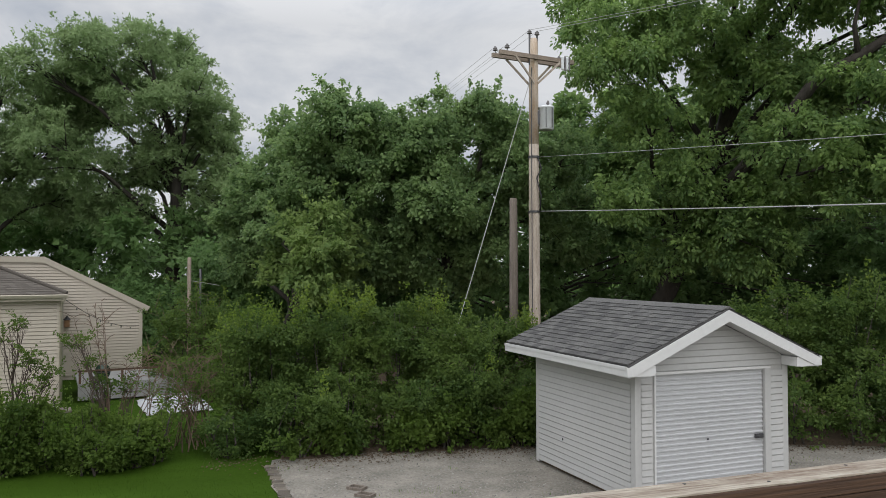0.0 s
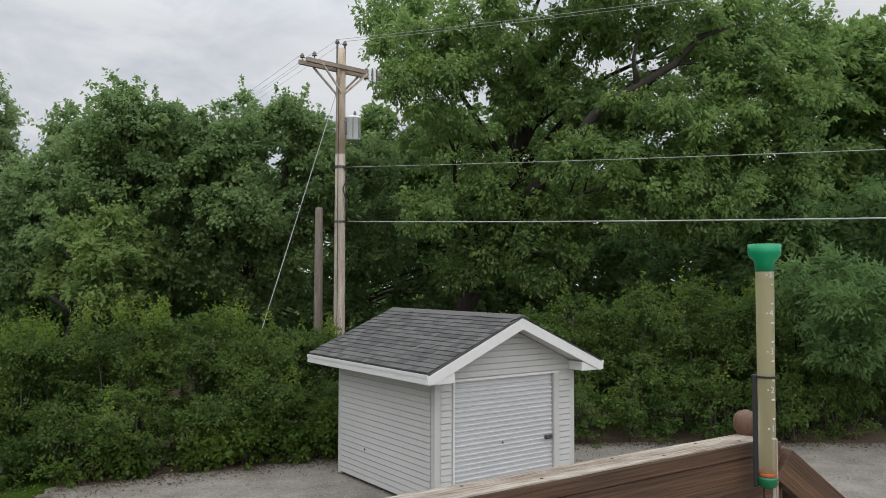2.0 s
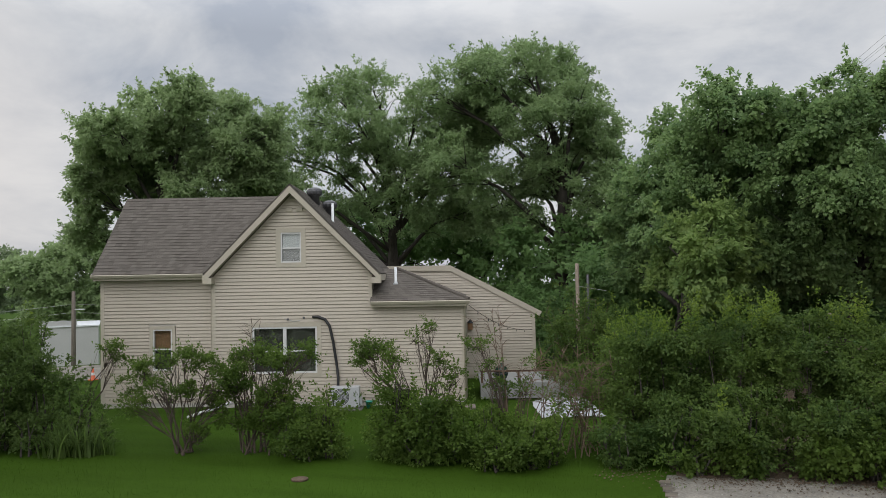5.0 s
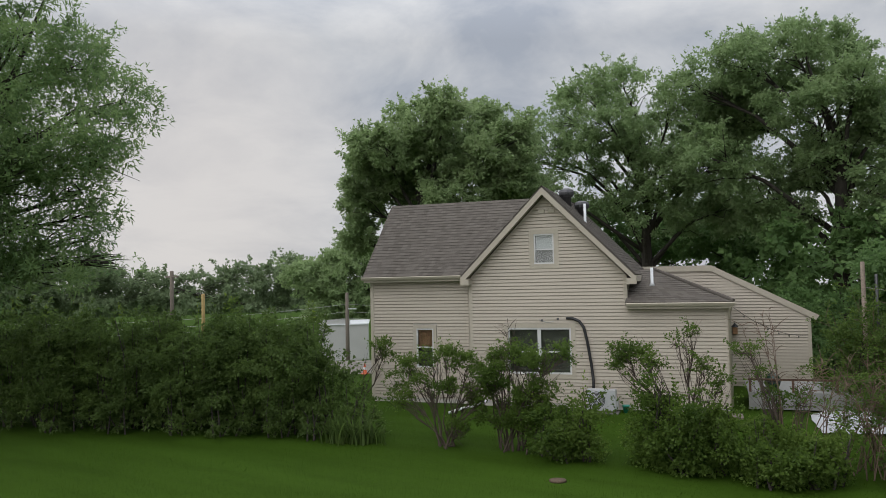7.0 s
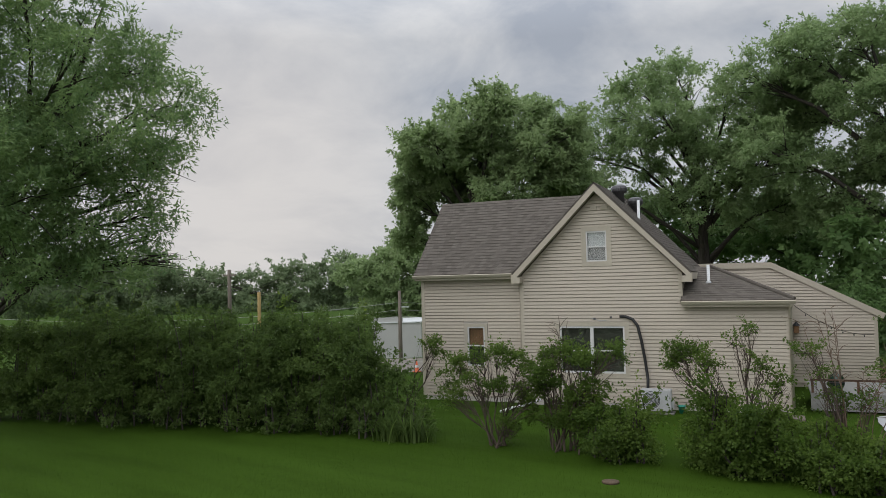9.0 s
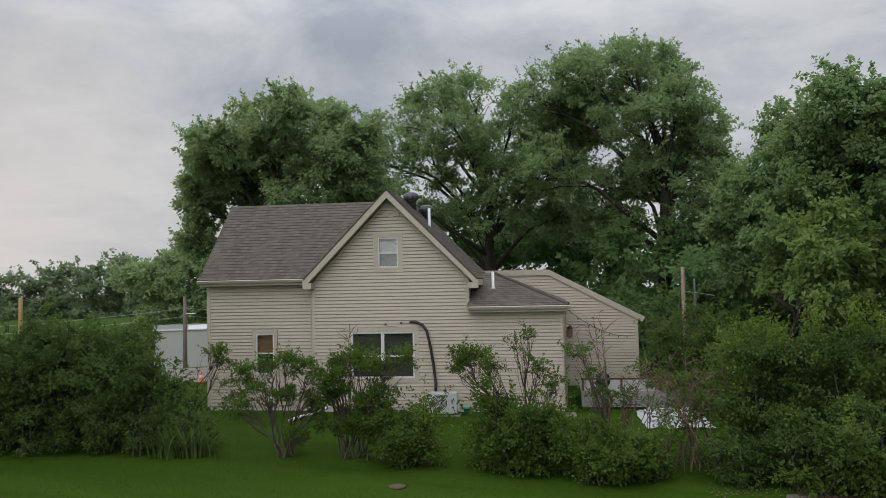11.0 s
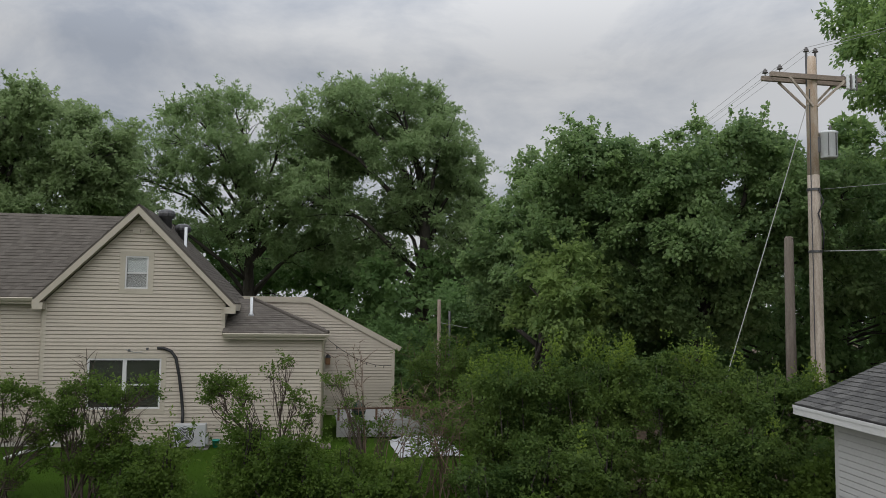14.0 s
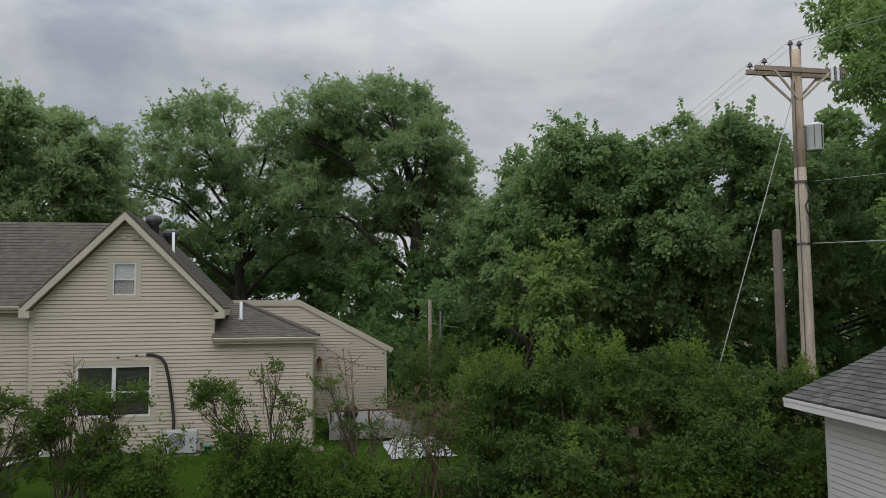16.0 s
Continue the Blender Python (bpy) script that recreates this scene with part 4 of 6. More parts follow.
tube(bm, [(0.05, -0.15, 6.95), (0.16, -0.2, 6.6), (0.02, -0.2, 6.3), (0.15, -0.2, 5.8), (0.12, -0.18, 5.4)], 0.02, 6)
part("riser_cable", bm, M["black"], pole, "", True)
for z in (6.9, 5.32):
    part("clamp", lathe([(0.17, 0), (0.17, 0.06)], 14, (0, 0, z)), M["dark_metal"], pole)
bm = bmesh.new()
tube(bm, [(-0.12, -0.05, 9.15), (-2.44, -1.15, 2.44), (-3.3, -1.56, 0.0)], 0.012, 6)
part("guy_wire", bm, M["cable"], pole, "steel guy wire")

old = empty("old_pole", pose(6.62, 21.5, 0), "dark grey weathered stub of an old utility pole", "utility pole")
part("post", lathe([(0.14, -0.1), (0.13, 3), (0.115, 5.75), (0.09, 5.8)], 14), M["pole_dark"], old, "", True)
stub = empty("wooden_post", pose(-5.4, 44.7, 0), "short grey wooden post among the trees", "post")
part("post", lathe([(0.18, -0.1), (0.17, 2), (0.16, 4.3), (0.13, 4.34)], 12), M["pole"], stub, "", True)


def wire(name, a, b, drop, r, label, mat="cable"):
    bm = bmesh.new()
    tube(bm, sag(a, b, drop, 24), r, 5)
    tagged(part(name, bm, M[mat], None, label, True), "", "cable")


wire("service_cable", (PX + 0.17, PY - 0.1, 6.93), SERV_A, 0.06, 0.0065, "thin grey overhead wire strung from the pole")
wire("service_cable", (PX + 0.17, PY - 0.1, 5.36), SERV_B, 0.08, 0.013, "thick pale twisted service cable from the pole")
for q, s in ((-1.18, 1), (-1.02, -1)):
    p = Vector((PX, PY, 10.04)) + AV * q + AN * 0.19 * s
    wire("power_line", p, p + FARV, 0.35, 0.005, "thin overhead power line")
for q in (-0.13, 0.13):
    p = Vector((PX, PY, 10.62)) + AV * q
    wire("power_line", p, p + FARV, 0.35, 0.005, "thin overhead power line")
    wire("power_line", p, p + NEARV, 0.6, 0.006, "thin overhead power line")


# ---- trees: rounded masses of each crown as (x, y, z, radius, half height) ----
BIG_TREE = [(10.7, 22.6, 10.7, 2.0, 1.9), (13.6, 22.5, 12.2, 2.5, 1.9), (10.6, 25.4, 13.1, 1.6, 1.2), (15.9, 19.8, 12.9, 2.6, 1.8), (19.2, 18.6, 12.1, 2.1, 1.7), (16.2, 22.8, 10.2, 3.1, 2.3), (17.5, 18.9, 8.9, 2.6, 1.4), (20.4, 17.9, 9.9, 2.2, 2.6), (22.0, 18.1, 12.1, 1.5, 2.1), (11.8, 23.1, 8.4, 1.9, 1.3), (14.1, 23.3, 7.0, 3.2, 1.6), (15.7, 19.6, 6.7, 3.0, 1.7), (18.7, 18.7, 7.0, 2.5, 1.8), (13.2, 24.2, 4.2, 1.6, 1.1), (11.0, 22.8, 5.9, 1.3, 1.1), (14.6, 22.3, 4.6, 2.0, 1.4), (21.4, 18.2, 7.8, 1.7, 1.9), (14.9, 20.9, 15.4, 2.3, 1.4), (18.7, 19.6, 16.0, 2.4, 1.5)]
REAR_TREE = [(27.1, 20.0, 11.4, 2.2, 2.7), (29.4, 19.8, 12.3, 2.3, 2.3), (30.3, 21.5, 8.9, 3.0, 3.0), (26.9, 21.0, 7.0, 2.0, 2.5), (30.6, 18.8, 9.7, 2.9, 4.2), (29.7, 23.0, 5.3, 3.0, 2.2), (28.8, 19.1, 5.8, 2.8, 2.3)]
MID_TREE_A = [(1.7, 25.7, 8.4, 1.5, 1.3), (0.8, 27.1, 7.4, 1.6, 1.6), (2.7, 28.3, 6.8, 2.5, 2.1), (0.6, 26.1, 5.2, 1.6, 1.6), (2.2, 27.3, 4.2, 2.2, 1.6), (-0.1, 28.8, 8.5, 0.9, 1.3), (2.9, 26.3, 8.4, 1.2, 1.2), (-1.4, 30.2, 6.9, 1.0, 1.1), (-1.7, 30.2, 5.5, 1.2, 1.0), (-1.5, 30.0, 4.1, 1.3, 1.1), (-0.3, 29.6, 6.2, 1.2, 1.2)]
MID_TREE_B = [(4.4, 25.4, 8.1, 1.5, 1.3), (6.4, 26.3, 9.0, 1.6, 1.3), (7.8, 27.4, 8.5, 1.3, 1.5), (4.8, 25.6, 6.4, 2.5, 1.8), (7.3, 26.5, 6.3, 2.2, 1.8), (6.1, 28.1, 4.5, 2.8, 1.9), (8.1, 25.2, 7.2, 1.4, 1.8), (9.9, 26.0, 7.7, 0.9, 1.7), (10.6, 27.2, 5.8, 1.5, 2.2), (3.8, 26.5, 4.6, 1.6, 1.6)]
LIGHT_TREE = [(0.9, 23.4, 4.3, 0.8, 0.7), (0.4, 24.6, 5.0, 0.7, 0.6), (1.6, 25.8, 3.4, 0.9, 0.7), (0.7, 23.7, 3.3, 0.9, 0.7), (1.9, 24.9, 4.6, 0.7, 0.7), (-0.1, 26.1, 3.8, 0.7, 0.7), (1.2, 24.0, 5.4, 0.5, 0.5)]
TALL_TREE = [(-10.1, 41.0, 15.0, 2.0, 1.7), (-8.1, 43.2, 15.7, 2.4, 1.6), (-6.3, 45.3, 15.4, 2.2, 1.9), (-4.8, 42.4, 13.3, 1.7, 1.7), (-3.9, 44.2, 11.5, 1.8, 1.8), (-9.6, 45.1, 13.7, 2.9, 2.2), (-6.8, 42.5, 12.0, 3.0, 2.1), (-5.6, 44.5, 9.6, 3.5, 2.2), (-11.9, 45.0, 13.0, 2.1, 2.1), (-3.6, 43.4, 7.6, 1.9, 2.3), (-7.8, 44.6, 9.2, 2.0, 1.7), (-11.5, 40.6, 9.8, 1.9, 1.9), (-12.8, 42.1, 14.0, 1.6, 2.0), (-2.9, 45.6, 5.2, 1.4, 1.4), (-3.2, 43.8, 9.6, 1.5, 1.5), (-2.8, 44.1, 7.3, 1.6, 1.5), (-3.7, 44.1, 5.5, 1.8, 1.4), (-1.9, 44.3, 4.8, 1.7, 1.5), (-5.2, 44.0, 5.0, 1.6, 1.2), (-8.6, 43.9, 6.6, 1.8, 1.5), (-9.9, 43.4, 8.0, 1.8, 1.6)]
BEHIND_TREE = [(-18.8, 41.7, 14.7, 1.8, 1.5), (-17.6, 44.1, 15.3, 1.9, 1.5), (-21.5, 44.3, 14.1, 1.6, 1.6), (-17.7, 42.6, 12.6, 2.9, 1.9), (-20.0, 43.5, 11.2, 2.3, 1.8), (-17.4, 46.5, 12.5, 2.0, 2.0), (-15.4, 44.0, 9.6, 2.2, 1.9), (-13.6, 46.4, 10.5, 2.7, 2.7), (-14.5, 48.0, 7.4, 2.6, 1.8), (-22.1, 41.5, 11.7, 1.4, 1.7), (-12.1, 47.3, 8.0, 2.1, 2.1), (-14.4, 43.4, 13.5, 1.3, 1.3), (-13.0, 45.7, 13.1, 2.1, 2.1), (-11.8, 47.8, 10.9, 2.2, 2.2), (-22.5, 40.3, 9.2, 2.0, 1.7), (-23.7, 41.7, 11.6, 1.6, 1.8), (-23.7, 43.7, 7.6, 1.8, 1.5), (-10.8, 45.3, 13.3, 2.0, 2.0), (-18.6, 44.6, 8.9, 2.8, 1.6), (-21.0, 45.5, 7.8, 2.6, 1.5), (-16.2, 44.1, 7.4, 2.4, 1.4)]
MAPLE = [(-21.5, 31.0, 12.3, 1.2, 1.2), (-23.5, 31.7, 12.0, 2.0, 1.3), (-22.1, 34.8, 12.1, 1.8, 1.4), (-24.2, 29.5, 10.5, 2.1, 1.3), (-26.1, 30.2, 9.4, 1.6, 1.5), (-24.6, 33.6, 10.0, 3.4, 2.1), (-20.2, 32.9, 9.7, 2.3, 2.0), (-26.5, 30.4, 7.9, 1.5, 1.0), (-26.2, 33.0, 8.6, 2.5, 1.5), (-21.8, 32.4, 8.0, 2.9, 1.1), (-27.0, 30.6, 6.2, 1.2, 1.2), (-18.6, 32.8, 10.6, 1.2, 1.5), (-19.3, 34.4, 8.7, 1.7, 1.4)]
LEFT_TREE = [(-18.6, 9.2, 9.9, 1.4, 1.1), (-19.0, 10.8, 9.6, 1.3, 1.1), (-19.3, 12.3, 8.9, 0.9, 1.0), (-18.5, 10.0, 7.8, 1.7, 1.2), (-18.9, 11.4, 7.2, 1.1, 0.9), (-20.9, 10.0, 6.9, 1.2, 1.2), (-18.4, 10.8, 5.6, 0.8, 0.6), (-19.9, 10.3, 4.5, 1.5, 0.7), (-21.7, 8.7, 9.1, 2.6, 2.6), (-20.1, 7.9, 5.9, 2.4, 1.9), (-21.6, 6.9, 7.3, 2.5, 3.0), (-17.7, 10.9, 4.4, 0.5, 0.3), (-20.2, 8.4, 11.6, 2.1, 1.6), (-19.2, 9.5, 6.7, 1.1, 1.0), (-18.7, 10.7, 6.2, 0.9, 0.7), (-19.4, 9.6, 5.3, 1.2, 0.9), (-18.7, 10.8, 5.0, 0.8, 0.6), (-19.2, 10.2, 4.2, 1.2, 0.7), (-20.0, 9.0, 4.2, 1.3, 0.9)]
UNDER_A = [(-21.5, 49.2, 7.3, 2.0, 1.6), (-19.9, 51.8, 6.6, 2.0, 2.0), (-17.4, 54.5, 7.1, 2.5, 2.1), (-13.4, 52.5, 6.4, 2.4, 2.4), (-11.5, 54.7, 6.1, 2.5, 2.5), (-19.2, 54.4, 5.9, 2.1, 2.5), (-15.1, 52.5, 4.9, 2.8, 2.8), (-12.4, 55.0, 4.5, 2.9, 2.9), (-9.9, 57.3, 3.6, 2.6, 3.0), (-21.3, 50.7, 4.6, 2.4, 2.4), (-24.9, 51.0, 4.7, 2.5, 2.5), (-5.8, 53.4, 4.3, 2.4, 3.1), (-4.1, 55.3, 2.3, 2.4, 2.8)]
UNDER_C = [(21.5, 18.0, 5.5, 1.9, 1.9), (23.6, 17.7, 5.0, 1.9, 1.9), (25.6, 17.3, 5.2, 2.0, 2.0), (24.4, 14.7, 5.4, 2.1, 2.5), (24.1, 17.5, 2.5, 2.6, 2.2), (26.5, 16.7, 2.5, 2.8, 2.5), (22.0, 18.5, 2.5, 2.3, 1.9), (26.6, 14.5, 4.0, 2.7, 3.3)]
UNDER_E = [(-7.6, 42.6, 4.3, 3.5, 2.9), (-3.9, 44.8, 4.4, 3.7, 3.0), (0.6, 46.8, 4.4, 3.8, 3.1), (5.5, 43.4, 4.4, 3.6, 2.9), (11.1, 44.2, 4.5, 3.7, 3.0), (17.2, 44.1, 4.6, 3.8, 3.1), (21.3, 38.9, 4.5, 3.6, 2.9), (27.1, 37.3, 4.5, 3.7, 3.1), (32.6, 35.1, 4.6, 3.9, 3.2), (34.1, 29.2, 4.5, 3.6, 3.0), (38.4, 26.6, 4.5, 3.8, 3.1), (38.1, 21.4, 4.4, 3.5, 2.9), (2.0, 45.0, 8.1, 3.7, 3.0), (9.7, 45.8, 8.6, 3.8, 3.1), (16.7, 40.5, 8.4, 3.6, 2.9), (24.8, 38.3, 8.5, 3.7, 3.0), (32.4, 34.8, 8.6, 3.8, 3.1), (35.1, 27.3, 8.0, 3.6, 2.9), (40.1, 23.2, 7.8, 3.7, 3.1), (-0.7, 47.7, 1.1, 3.9, 2.6), (3.5, 44.5, 1.2, 3.6, 2.5), (8.2, 45.7, 1.0, 3.8, 2.6), (12.1, 41.6, 1.2, 3.5, 2.4), (17.2, 41.7, 1.0, 3.7, 2.5), (22.5, 41.2, 0.9, 3.8, 2.6), (25.1, 36.0, 1.2, 3.6, 2.4), (30.0, 34.5, 1.1, 3.7, 2.5), (16.0, 44.5, 7.0, 3.3, 2.6), (18.3, 40.3, 6.8, 3.1, 2.4), (22.4, 40.2, 6.9, 3.2, 2.5), (26.5, 39.8, 7.0, 3.3, 2.6), (27.7, 35.2, 6.8, 3.1, 2.5), (31.5, 34.3, 6.8, 3.3, 2.6), (31.7, 29.8, 6.6, 3.0, 2.4), (35.1, 28.7, 6.6, 3.2, 2.5)]
SUMAC = [(13.9, 11.0, 3.9, 0.5, 0.2), (15.0, 11.0, 4.0, 0.5, 0.2), (16.1, 11.0, 3.8, 0.5, 0.3), (14.6, 10.4, 3.3, 0.6, 0.3), (15.7, 10.4, 3.0, 0.6, 0.3), (15.7, 12.0, 3.3, 0.6, 0.4), (15.4, 9.7, 3.5, 0.5, 0.4), (15.4, 11.2, 2.4, 0.8, 0.6), (16.7, 11.1, 2.1, 0.9, 0.6)]
UNDER_D = [(-4.6, 33.4, 1.0, 1.4, 1.1), (-2.9, 35.4, 1.6, 1.2, 1.3), (-6.4, 36.7, 0.7, 1.4, 1.2), (-2.0, 34.1, 1.6, 1.5, 1.5), (-7.5, 35.1, 1.1, 1.1, 1.3), (-1.0, 37.6, 1.7, 1.7, 2.2), (-4.5, 34.3, 0.4, 1.5, 1.3), (-2.5, 36.3, -0.3, 1.9, 1.3), (-6.3, 37.5, -0.5, 1.1, 1.1), (-8.3, 34.1, 0.9, 1.5, 1.3), (-4.0, 36.6, 1.8, 1.6, 1.6), (-0.4, 33.8, 0.5, 1.5, 1.5), (-6.6, 34.9, 1.9, 1.6, 1.2)]
UNDER_B = [(8.8, 29.3, 2.9, 1.8, 1.8), (10.6, 30.4, 2.2, 1.7, 1.7), (20.5, 27.0, 1.4, 2.2, 1.7), (21.0, 23.0, 2.1, 2.1, 1.8), (23.8, 22.5, 2.2, 2.2, 1.9), (-0.5, 34.0, 3.1, 2.3, 2.3), (2.5, 31.2, 2.7, 2.1, 2.1), (6.3, 32.3, 2.2, 2.2, 2.0), (-2.5, 34.3, 3.6, 2.0, 2.3), (10.9, 29.8, 4.7, 1.6, 2.1), (13.2, 30.6, 3.6, 2.0, 2.2), (14.2, 27.1, 3.1, 1.8, 1.8), (17.2, 27.3, 2.9, 2.1, 1.9), (20.3, 27.1, 3.6, 2.2, 2.0), (20.7, 23.3, 4.3, 2.1, 1.8), (23.8, 22.5, 5.0, 2.2, 1.9), (25.8, 22.7, 4.1, 2.0, 2.0), (11.6, 29.2, 7.5, 1.4, 2.1), (3.6, 32.7, 4.9, 2.2, 2.2), (6.6, 33.9, 4.3, 2.3, 2.3), (1.1, 31.7, 4.2, 1.9, 1.9)]
FAR_A = [(-97.4, 66.4, 4.3, 3.9, 3.1), (-95.0, 72.8, 3.7, 3.9, 3.0), (-93.3, 77.7, 4.5, 4.4, 3.0), (-87.7, 79.4, 4.5, 4.1, 3.1), (-85.8, 84.0, 4.8, 3.5, 3.7), (-102.8, 65.4, 4.0, 4.0, 3.2), (-102.4, 60.3, 4.3, 4.3, 3.5), (-106.3, 56.8, 4.4, 5.3, 3.7), (-110.4, 52.6, 4.9, 6.2, 4.0), (-110.0, 45.9, 5.0, 6.1, 4.4), (-101.1, 66.5, 0.9, 5.3, 3.1), (-94.5, 70.4, 0.7, 6.0, 3.0), (-90.9, 77.8, 0.4, 6.1, 3.1), (-87.7, 83.9, 0.2, 5.3, 3.1), (-102.7, 58.8, 1.2, 6.0, 3.0), (-107.5, 53.5, 1.4, 6.1, 3.1), (-111.9, 48.1, 1.6, 6.2, 3.6)]
FAR_B = [(-58.6, 58.6, 4.6, 3.0, 2.7), (-57.9, 61.7, 5.4, 3.1, 3.1), (-57.0, 64.9, 6.4, 2.8, 3.2), (-56.4, 61.3, 2.7, 3.6, 2.4), (-53.8, 65.9, 5.0, 3.1, 3.7), (-59.7, 63.1, 0.2, 3.8, 2.5), (-54.9, 63.2, 0.8, 3.1, 2.4)]

walnut = tree("walnut_tree", (13.5, 27.5, 0), BIG_TREE, 190000, 0.165, 0.36, M["leaf_walnut"], "huge bright green walnut tree behind the shed", 0.42, 0.3, 0.27, 34, 0.5, 0.55, 4, plain=False)
bm = bmesh.new()
tube(bm, [(13.9, 26.0, 4.6), (14.75, 21.2, 7.5), (15.53, 19.82, 9.32), (16.51, 19.21, 9.92), (17.45, 18.53, 10.63), (18.0, 17.89, 11.42), (18.78, 17.13, 11.72)], [0.26, 0.22, 0.18, 0.16, 0.13, 0.09, 0.05], 9)
tube(bm, [(16.51, 19.21, 9.92), (16.23, 19.03, 10.76), (16.32, 18.84, 11.69)], [0.10, 0.065, 0.03], 7)
tube(bm, [(17.45, 18.53, 10.63), (18.3, 18.2, 10.7), (19.1, 17.9, 11.1)], [0.07, 0.045, 0.02], 6)
part("limb", bm, M["bark"], walnut, "dark leaning limb", True)
tree("rear_tree", (25.5, 27.0, 0), REAR_TREE, 60000, 0.26, 0.45, M["leaf_walnut"], "tall green tree at the edge of the wood", 0.3, 0.3)
BACK_TREE = [(13.2, 31.0, 9.6, 2.5, 2.2), (15.4, 29.8, 9.8, 2.4, 2.0), (18.6, 28.6, 9.8, 2.7, 2.3), (21.4, 27.4, 8.6, 2.4, 2.0), (24.4, 25.8, 8.2, 2.4, 2.2), (14.6, 30.6, 6.6, 2.6, 2.2), (17.6, 29.4, 6.8, 2.7, 2.2), (20.6, 28.2, 6.6, 2.6, 2.2)]
tree("wood_tree", (18.0, 30.5, 0), BACK_TREE, 62000, 0.23, 0.42, M["leaf_walnut"], "leafy green tree standing in the wood", 0.3, 0.25)
tree("elm_tree", (0.6, 28.4, 0), MID_TREE_A, 95000, 0.135, 0.32, M["leaf_elm"], "dense dark green elm behind the hedge", 0.28, 0.2, plain=False)
tree("elm_tree", (5.0, 28.4, 0), MID_TREE_B, 112000, 0.135, 0.32, M["leaf_elm"], "broad dark green elm behind the utility pole", 0.3, 0.2, plain=False)
tree("mulberry_tree", (-0.6, 26.0, 0), LIGHT_TREE, 13000, 0.15, 0.34, M["leaf_mulberry"], "young light green mulberry tree", 0.12, 0.15)
tree("ash_tree", (-6.0, 45.5, 0), TALL_TREE, 145000, 0.168, 0.40, M["leaf_ash"], "tall airy grey-green ash tree with open branches", 0.5, 0.3, 0.32, 28, 0.6, 0.3, 11, sprig=0.2)
tree("locust_tree", (-16.5, 46.0, 0), BEHIND_TREE, 120000, 0.178, 0.40, M["leaf_ash"], "grey-green tree with bare lower branches behind the house", 0.4, 0.3, 0.32, 28, 0.55, 0.3, 10, sprig=0.2)
tree("maple_tree", (-24.5, 33.0, 0), MAPLE, 150000, 0.16, 0.36, M["leaf_maple"], "round dense green maple behind the house", 0.4, 0.2)
tree("willow_tree", (-27.5, 9.0, 0), LEFT_TREE, 125000, 0.14, 0.32, M["leaf_elm"], "grey-green tree with narrow leaves beyond the hedge", 0.3, 0.2, 0.17, 22, 0.65, 0.2, 8, sprig=0.35)
tree("undergrowth", (-12.0, 55.0, 0), UNDER_A, 45000, 0.27, 0.6, M["leaf_dark"], "dark thicket behind the house", 0.15, 0.1, category="thicket")
tree("undergrowth", (9.0, 32.0, 0), UNDER_B, 95000, 0.21, 0.45, M["leaf_dark"], "dark shaded thicket under the tall trees", 0.15, 0.1, category="thicket")
tree("undergrowth", (20.0, 24.0, 0), UNDER_C, 50000, 0.19, 0.38, M["leaf_dark"], "dark green thicket behind the shrubs", 0.15, 0.1, category="thicket")
tree("undergrowth", (-5.0, 36.0, 0), UNDER_D, 60000, 0.17, 0.40, M["leaf_dark"], "green thicket beyond the garden", 0.12, 0.1, category="thicket")
tree("undergrowth", (8.0, 46.0, 0), UNDER_E, 75000, 0.34, 0.7, M["leaf_dark"], "dark edge of the wood behind the tall trees", 0.2, 0.1, category="thicket")
tree("sumac", (17.2, 15.2, 0), SUMAC, 15000, 0.15, 0.30, M["leaf_dark"], "green sumac with long drooping leaflets", 0.05, 0.1, 0.22, 30, 0.5, 0.4, 4, category="shrub")
# the row's haze is only its leaf colour
tree("far_tree", (-85, 80, 0), FAR_A, 80000, 0.42, 0.9, M["leaf_far_hazed"], "row of distant trees with haze painted into their greens", 0.10, 0.1, category="trees")
tree("far_tree", (-52, 66, 0), FAR_B, 42000, 0.32, 0.7, M["leaf_maple"], "distant green tree beyond the street", 0.15, 0.1, category="tree")


